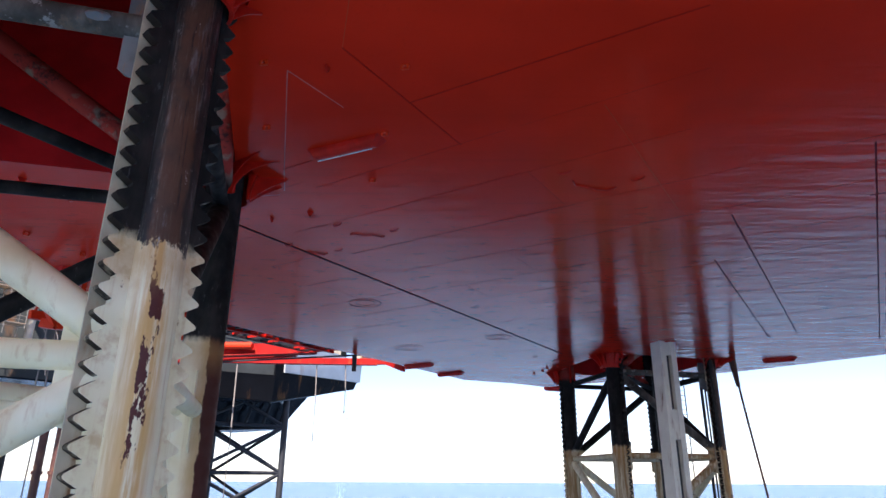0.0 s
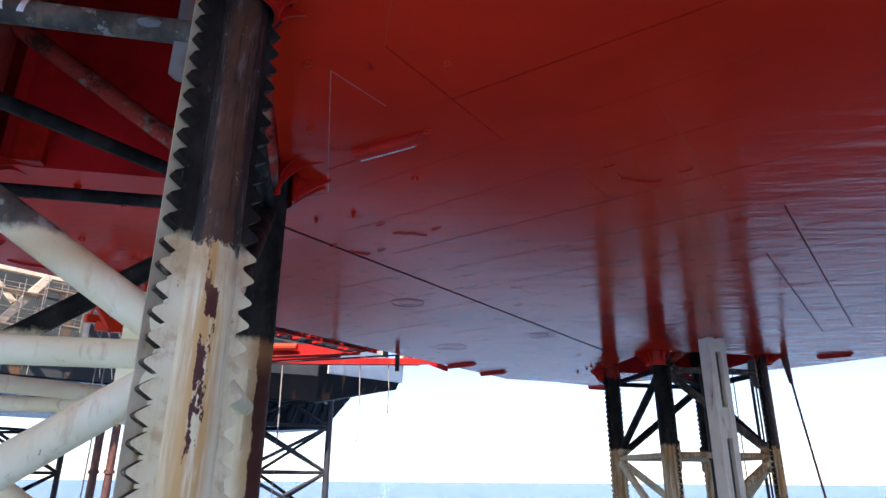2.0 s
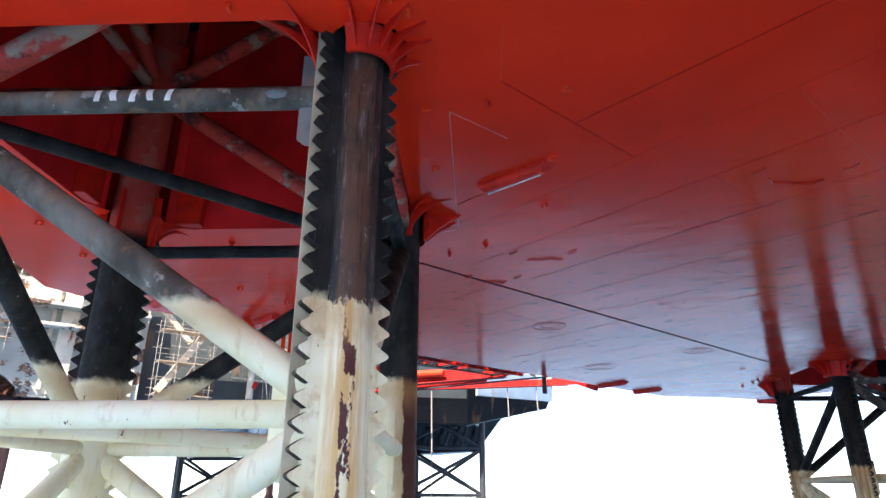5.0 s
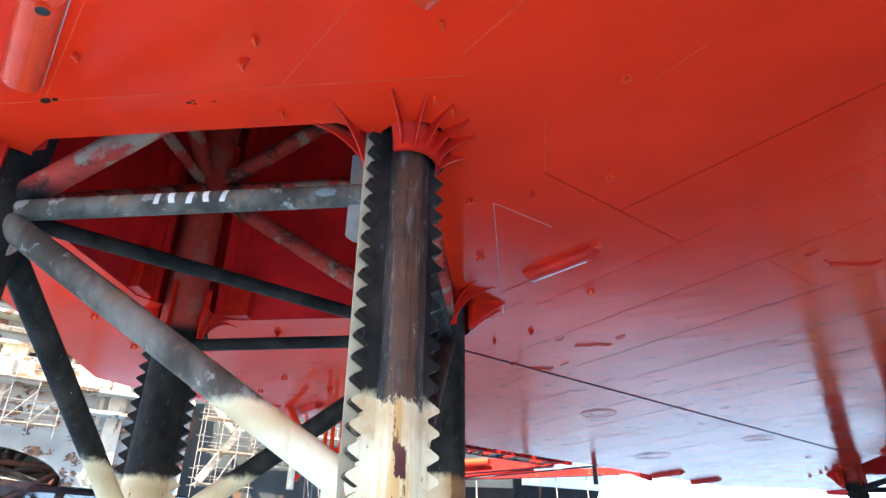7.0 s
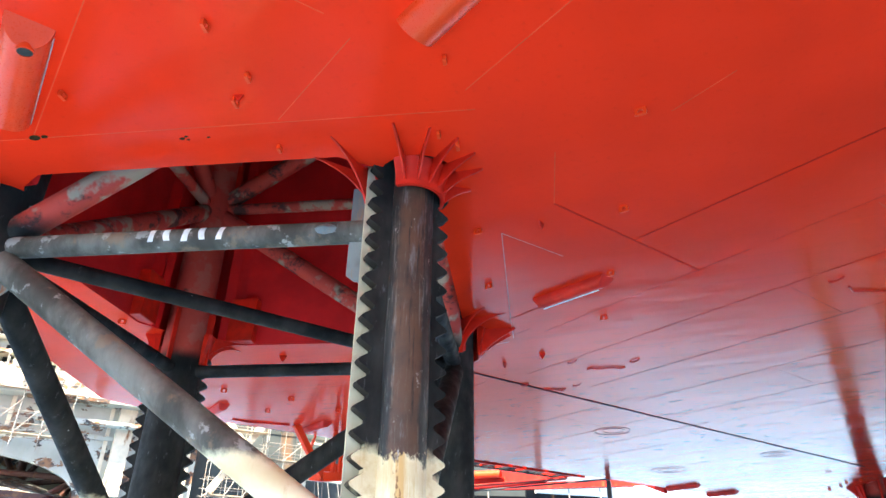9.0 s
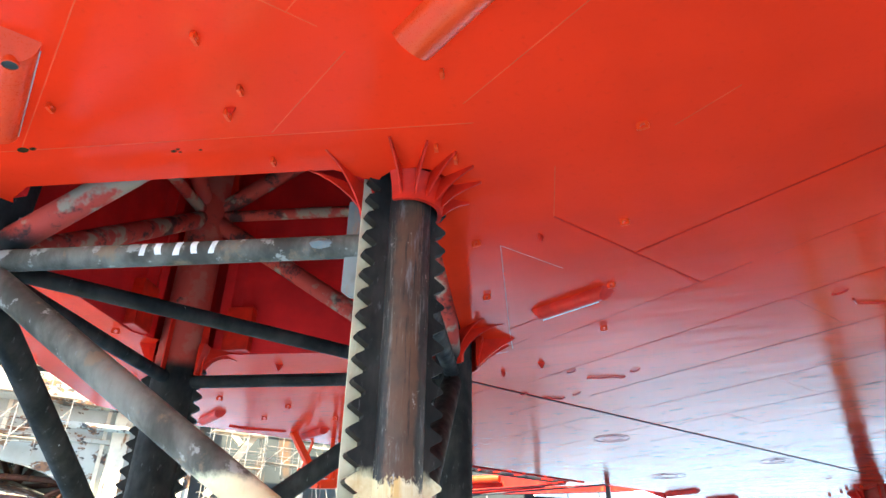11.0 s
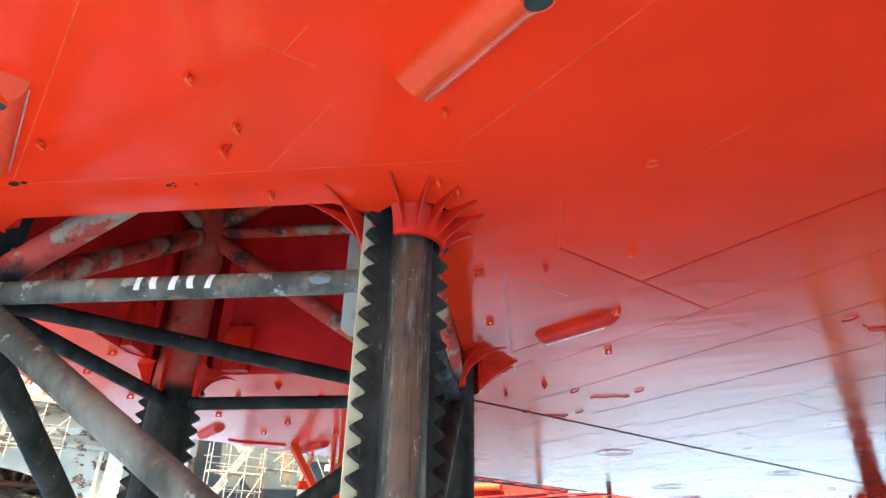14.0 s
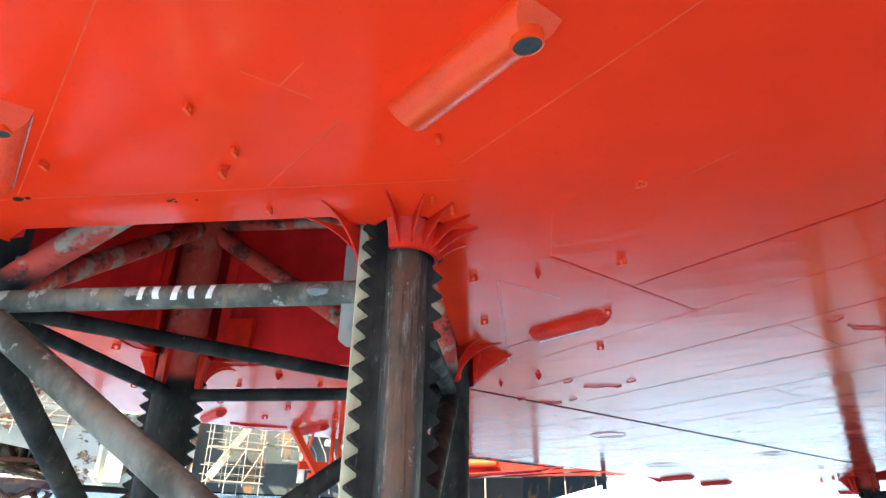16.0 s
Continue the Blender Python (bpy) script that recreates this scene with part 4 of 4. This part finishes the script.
part("hook_block", box((0.18, 0.1, 0.3), Matrix.Translation(B + Vector((-0.55, -0.2, -0.75))) @ pose(0, 0, 0, 0, 20, 30), 0.04), LUG_RED, frame_)
for z in (16.9, 17.3, 17.7):
    part("rail", tube(C + Vector((-0.9, -0.6, z - 16.55)), C + Vector((0.2, 0.6, z - 16.55)), 0.03, seg=8), YELLOW, frame_, "yellow handrail")
for k in range(4):
    p = C + Vector((-0.8 + 0.28 * k, -0.5 + 0.3 * k, 0.1))
    part("post", tube(p, p + Vector((0, 0, 1.2)), 0.03, seg=8), YELLOW, frame_, "yellow handrail post")


def rope(p, q, r=0.028):
    ob = tagged(empty("rope"), "weathered rope hanging from the hull edge", "rope", "hanging ropes")
    mid = (Vector(p) + Vector(q)) / 2 + Vector((0.05, 0.0, 0.0))
    part("line", sweep([p, mid, q], r, 6), ROPE, ob)


for x, low, r in ((-15.16, 9.0, 0.05), (-9.44, 13.2, 0.04), (-7.35, 15.2, 0.04)):
    y = OUTER0.y + (x - OUTER0.x) * 0.044
    rope((x, y, 18.74), (x + 0.04, y, low), r)
for s, low in ((0.20, 9.5), (0.19, 13.2)):
    rope(edge_point(s, 1.2, beam_z(s) - 0.16), edge_point(s + 0.002, 1.35, low))

# ---- the neighbouring platform ----
NEXT = Matrix.Translation((-38.6, 34.2, 0)) @ Matrix.Rotation(radians(53), 4, "Z")      # x along its side, y away from the rig
other = tagged(empty("neighbour_platform", NEXT), "weathered offshore platform hull raised beside the rig", "platform")


def solid(bottom, top):
    """A body between two rings of points with the same count."""
    bm = bmesh.new()
    lo, hi = [bm.verts.new(p) for p in bottom], [bm.verts.new(p) for p in top]
    bm.faces.new(lo[::-1])
    bm.faces.new(hi)
    for k in range(len(lo)):
        j = (k + 1) % len(lo)
        bm.faces.new((lo[k], lo[j], hi[j], hi[k]))
    return bm


part("slate_hull", solid([(6, 1.5, 17.4), (37, 1.0, 17.8), (55.5, 9, 21.7), (55.5, 34, 21.7), (37, 40, 17.8), (6, 40, 17.4)],
                         [(6, 1.2, 23.2), (37, 0.7, 23.2), (56, 8.2, 23.2), (56, 35, 23.2), (37, 40.4, 23.2), (6, 40, 23.2)]), SHADE_GREEN, other, "dark slate hull side with a raked end", smooth=False)
# pale strake painted dim, as it lies in the rig's shadow
part("white_strake", solid([(6, 1.15, 23.2), (37, 0.65, 23.2), (56, 8.15, 23.2), (56, 35, 23.2), (37, 40.5, 23.2), (6, 40.1, 23.2)],
                           [(6, 1.1, 24.9), (37, 0.6, 24.9), (56.2, 8.0, 24.9), (56.2, 35, 24.9), (37, 40.6, 24.9), (6, 40.1, 24.9)]), SHADE_GREEN, other, "upper strake darkened to grey-green, the rig's shadow painted in", smooth=False)
part("keel_plating", solid([(5.6, 1.45, 17.30), (37, 0.95, 17.70), (55.6, 8.9, 21.6), (55.6, 34, 21.6), (37, 40, 17.70), (5.6, 40, 17.30)],
                           [(5.6, 1.4, 17.42), (37, 0.9, 17.82), (55.7, 8.8, 21.8), (55.7, 34, 21.8), (37, 40.1, 17.82), (5.6, 40, 17.42)]), HULL_BLACK, other, "glossy black bottom plating", smooth=False)
part("black_boot", solid([(37, 0.80, 17.9), (55.8, 8.5, 21.6), (55.8, 9.5, 21.6), (37, 2.0, 17.9)], [(37, 0.55, 22.6), (56.15, 8.0, 23.0), (56.15, 9.2, 23.0), (37, 1.6, 22.6)]), HULL_DARK, other, smooth=False)
part("black_boot", solid([(24, 1.10, 17.7), (37, 0.80, 17.9), (37, 2.0, 17.9), (24, 2.0, 17.7)], [(24, 0.80, 19.6), (37, 0.55, 20.4), (37, 1.6, 20.4), (24, 1.9, 19.6)]), HULL_DARK, other, smooth=False)
part("bow_strake", solid([(38.5, 0.98, 20.9), (56.3, 7.9, 22.5), (56.3, 9.2, 22.5), (38.5, 2.2, 20.9)], [(38.5, 0.96, 24.88), (56.45, 7.85, 24.88), (56.45, 9.2, 24.88), (38.5, 2.2, 24.88)]), BOW_PALE, other, "pale grey strake above black bottom paint", smooth=False)
# the pale end with its rounded opening for a leg
arch = []
for k in range(13):
    t = math.pi * k / 12
    arch.append((-7.4 - 6.3 * math.cos(t), 17.3 + 2.3 * math.sin(t)))
outline = [(6.2, 17.3), (6.2, 25.4), (-34, 25.4), (-34, 17.3)] + arch
part("pale_end_wall", prism(outline, 0.4, Matrix.Translation((0, 0.4, 0))), HULL_PALE, other, "pale grey-green wall with peeling rusty paint", smooth=False)
part("pale_end_top", box((40, 38, 0.5), Matrix.Translation((-14, 20, 25.2))), HULL_PALE, other, smooth=False)
part("inner_wall", box((40, 0.4, 8), Matrix.Translation((-14, 13.5, 21.4))), HULL_PALE, other, smooth=False)
part("end_bottom", box((9, 38, 0.4), Matrix.Translation((1.6, 20, 17.1))), HULL_BLACK, other, smooth=False)
bm = bmesh.new()
bmesh.ops.create_cone(bm, cap_ends=True, segments=48, radius1=6.6, radius2=2.2, depth=1.5, matrix=Matrix.Translation((-6.6, 6.4, 18.15)))
part("footing_cone", bm, HULL_PALE, other, "pale conical leg footing")
bm = bmesh.new()
bmesh.ops.create_cone(bm, cap_ends=True, segments=48, radius1=6.5, radius2=6.75, depth=0.35, matrix=Matrix.Translation((-6.6, 6.4, 17.25)))
part("footing_rim", bm, BROWN_STEEL, other, "rusty footing rim")
for x in (-30, -24, -18, -12, -6, 0, 5.6):
    part("frame_rib", box((0.25, 0.18, 7.6), Matrix.Translation((x, 0.12, 21.6 if x < -14 or x > -3 else 23.0)) if x < -14 or x > -3 else Matrix.Translation((x, 0.12, 22.9)) @ Matrix.Diagonal((1, 1, 0.6, 1))), CREAM_STEEL, other, smooth=False)
part("rubbing_strake", box((40, 0.35, 0.3), Matrix.Translation((-14, 0.1, 21.2)), 0.05), HULL_PALE, other, smooth=False)
part("upper_gallery", box((40, 1.6, 0.25), Matrix.Translation((-14, -0.6, 23.4)), 0.03), HULL_PALE, other, smooth=False)
part("cream_pillar", box((1.1, 0.6, 7.8), Matrix.Translation((1.0, 0.0, 21.4)), 0.04), CREAM_STEEL, other, smooth=False)
part("deck_house", box((22, 20, 5), Matrix.Translation((-18, 22, 28)), 0.05), HULL_PALE, other, smooth=False)
part("deck_house", box((16, 18, 4), Matrix.Translation((28, 22, 27.4)), 0.05), HULL_PALE, other, smooth=False)
part("upper_wall", box((40, 0.4, 9.0), Matrix.Translation((-14, 3.5, 29.7)), 0.03), HULL_PALE, other, "sunlit pale upper wall", smooth=False)
for k in range(4):
    part("gallery", box((40, 1.8, 0.2), Matrix.Translation((-14, 2.4, 26.6 + 2.1 * k)), 0.02), HULL_PALE, other, smooth=False)
    part("gallery_rail", tube((-34, 1.5, 27.6 + 2.1 * k), (6, 1.5, 27.6 + 2.1 * k), 0.05, seg=8), SCAFFOLD, other)
    part("service_pipe", tube((-34, 3.0, 27.9 + 2.1 * k), (6, 3.0, 27.9 + 2.1 * k), 0.16, seg=10), BROWN_STEEL if k % 2 else CREAM_STEEL, other)
for k in range(9):
    part("gallery_post", tube((-33.5 + 4.9 * k, 1.5, 25.4), (-33.5 + 4.9 * k, 1.5, 34.0), 0.07, seg=8), SCAFFOLD, other)
random.seed(4)
for k in range(26):
    x = -30 + 86 * random.random()
    y = 6.0 if x > 38 else 2.2
    h = 0.8 + 1.6 * random.random()
    part("deck_fitting", box((0.3 + 1.5 * random.random(), 0.8, h), Matrix.Translation((x, y + 2 * random.random(), 25.1 + h / 2)), 0.04), random.choice((CREAM_STEEL, HULL_SLATE, BROWN_STEEL)), other, smooth=False)


def lattice(name, centre, half, z0, z1, bay, r, rb, material, label, turn=0.0, sides=3):
    """A slim lattice leg with round chords and crossed braces."""
    leg = tagged(empty(name, pose(centre[0], centre[1], 0, 0, 0, turn)), label, "rig leg")
    pts = [Vector((half * math.cos(math.tau * k / sides), half * math.sin(math.tau * k / sides), 0)) for k in range(sides)]
    for p in pts:
        part("chord", tube(p + Vector((0, 0, z0)), p + Vector((0, 0, z1)), r, seg=12), material, leg)
    z = z0
    while z + bay <= z1 + 0.01:
        for k in range(sides):
            p, q = pts[k], pts[(k + 1) % sides]
            up, mid = Vector((0, 0, z)), Vector((0, 0, z + bay))
            part("brace", tube(p + up, q + mid, rb, seg=8), material, leg)
            part("brace", tube(q + up, p + mid, rb, seg=8), material, leg)
            part("brace", tube(p + mid, q + mid, rb, seg=8), material, leg)
        z += bay
    return leg


lattice("lattice_tower", (-21.6, 67.5), 5.2, -2, 20.4, 4.45, 0.32, 0.17, DARK_STEEL, "slim black lattice leg below the neighbouring hull", 8)
lattice("lattice_tower", (-53.0, 72.0), 5.0, -2, 18.4, 4.4, 0.32, 0.17, DARK_STEEL, "slim black lattice leg below the neighbouring hull", 40)
lattice("lattice_tower", (-45.2, 33.5), 4.2, -2, 24.0, 5.2, 0.30, 0.2, BROWN_STEEL, "rust-brown lattice leg in the platform's opening", 23)
base = tagged(empty("leg_base_box", NEXT), "dark equipment hung below the neighbouring hull", "equipment")
part("casing", solid([(35, 8, 15.9), (44, 8, 15.9), (44, 16, 15.9), (35, 16, 15.9)], [(33, 6.5, 18.4), (46.5, 6.5, 19.6), (46.5, 18, 19.6), (33, 18, 18.4)]), HULL_BLACK, base, smooth=False)
for k in range(5):
    part("pipe", tube((34.5 + 2.2 * k, 7.3, 16.0), (34.7 + 2.2 * k, 6.3, 18.4), 0.16, seg=8), DARK_STEEL, base)
part("lamp_globe", tube((43.0, 6.6, 18.9), (43.0, 6.4, 18.9), 0.35, 0.25, 12), WHITE_STROKES, base, "small white lamp housing")
for x, y in ((-30.5, 51.0), (-28.8, 50.2)):
    ob = tagged(empty("caisson_pipe"), "rust-brown vertical caisson pipe standing in the sea", "pipe", "caisson pipes")
    part("pipe", tube((x, y, -2), (x, y, 17.4), 0.30, seg=14), BROWN_STEEL, ob)
    part("clamp", tube((x, y, 11.0), (x, y, 11.25), 0.4, seg=14), BROWN_STEEL, ob)


def scaffold_tower(m, nx, ny, nz, bay, lift, label):
    """Standards, ledgers, boards and a few diagonals."""
    tower = tagged(empty("scaffold", m), label, "scaffold", "scaffolds")
    for i in range(nx + 1):
        for j in range(ny + 1):
            part("standard", tube((i * bay, j * bay, -0.3 - 0.5 * ((i + j) % 2)), (i * bay, j * bay, nz * lift + 0.9), 0.026, seg=6), SCAFFOLD, tower)
    for k in range(nz + 1):
        for extra in ((0, 0.45) if k % 2 == 0 else (0,)):
            for j in range(ny + 1):
                short = 0.0 if (k + j) % 3 else bay * 0.8
                part("ledger", tube((-0.3 + short, j * bay, k * lift + extra * lift), (nx * bay + 0.3 - 0.15 * k, j * bay, k * lift + extra * lift), 0.022, seg=6), SCAFFOLD, tower)
        for i in range(nx + 1):
            part("transom", tube((i * bay, -0.3, k * lift), (i * bay, ny * bay + 0.3, k * lift), 0.022, seg=6), SCAFFOLD, tower)
        if k % 2 == 0:
            for j in range(4):
                part("board", box((nx * bay, 0.22, 0.05), Matrix.Translation((nx * bay / 2, 0.15 + 0.26 * j, k * lift + 0.05))), PLANK, tower, smooth=False)
    for i in range(nx):
        part("diagonal", tube((i * bay, 0, 0), ((i + 1) * bay, 0, nz * lift * 0.5), 0.03, seg=6), SCAFFOLD, tower)
    return tower


scaffold_tower(NEXT @ Matrix.Translation((6.8, -2.2, 17.9)), 3, 1, 4, 1.25, 1.15, "sunlit tube scaffold tower against the platform hull")
scaffold_tower(NEXT @ Matrix.Translation((10.9, -1.5, 20.8)), 2, 1, 2, 1.3, 1.2, "tube scaffold platform along the dark hull side")
gallery = tagged(empty("side_gallery", NEXT), "narrow service gallery on the dark hull side", "gallery")
part("deck_strip", box((14, 1.0, 0.12), Matrix.Translation((21, 0.4, 22.6)), 0.02), CREAM_STEEL, gallery, smooth=False)
part("rail", tube((14, 0.0, 23.5), (28, 0.0, 23.5), 0.035, seg=8), SCAFFOLD, gallery)
part("pipe", tube((13.0, 0.6, 20.0), (20.0, 0.6, 19.9), 0.10, seg=10), CREAM_STEEL, gallery)
part("pipe", tube((14.5, 0.3, 18.4), (14.5, 0.3, 22.6), 0.28, seg=12), CREAM_STEEL, gallery)
for k in range(8):
    part("post", tube((14 + 2 * k, 0.0, 22.6), (14 + 2 * k, 0.0, 23.5), 0.03, seg=6), SCAFFOLD, gallery)
part("flood_lamp", box((0.6, 0.3, 0.45), Matrix.Translation((16.6, 0.2, 21.6)) @ pose(0, 0, 0, 20, 0, 10), 0.05), WHITE_STROKES, gallery, "white flood lamp")
scaffold_tower(NEXT @ Matrix.Translation((-7.0, -1.9, 20.6)), 3, 1, 3, 1.5, 1.4, "white tube scaffold hung on the pale wall")
boom = tagged(empty("cream_boom", NEXT), "cream steel brace structure by the scaffold", "brace")
part("diagonal", beam(Vector((7.2, -1.0, 18.2)), Vector((11.0, -1.0, 24.2)), 0.4, 0.5), CREAM_STEEL, boom, smooth=False)
part("diagonal", beam(Vector((9.2, -0.6, 22.0)), Vector((6.6, -0.6, 24.6)), 0.35, 0.4), CREAM_STEEL, boom, smooth=False)
part("top_beam", beam(Vector((4.0, -0.8, 24.3)), Vector((13.5, -0.8, 24.3)), 0.4, 0.5), CREAM_STEEL, boom, smooth=False)
part("stub", tube((-4.5, -1.0, 21.9), (3.2, -1.0, 22.0), 0.22, seg=12), HULL_PALE, boom)
for k in range(9):
    x = 14.0 + 1.1 * k
    ob = tagged(empty("rope"), "slack weathered rope on the dark hull side", "rope", "slack ropes")
    part("line", sweep([(NEXT @ Vector(p)) for p in ((x, 0.2, 23.0), (x + 1.4 - 0.3 * k, -0.3, 20.6), (x + 2.0 - 0.2 * k, -0.1, 17.7))], 0.03, 6), ROPE, ob)

# a thin fall of discharge water, standing still
drops = np.random.RandomState(5)
bm = bmesh.new()
for k in range(800):
    z = 21.0 - 19.0 * drops.rand() ** 0.8
    spread = 0.10 + 0.03 * (21.0 - z)
    m = Matrix.Translation((-12.0 + spread * drops.randn(), 79.0 + spread * drops.randn(), z)) @ Matrix.Diagonal((1, 1, 3.0, 1))
    bmesh.ops.create_icosphere(bm, subdivisions=1, radius=0.012 + 0.022 * drops.rand(), matrix=m)
tagged(finish("water_spray", bm, SPRAY), "thin falling stream of discharge water droplets", "water spray", kind="stuff")
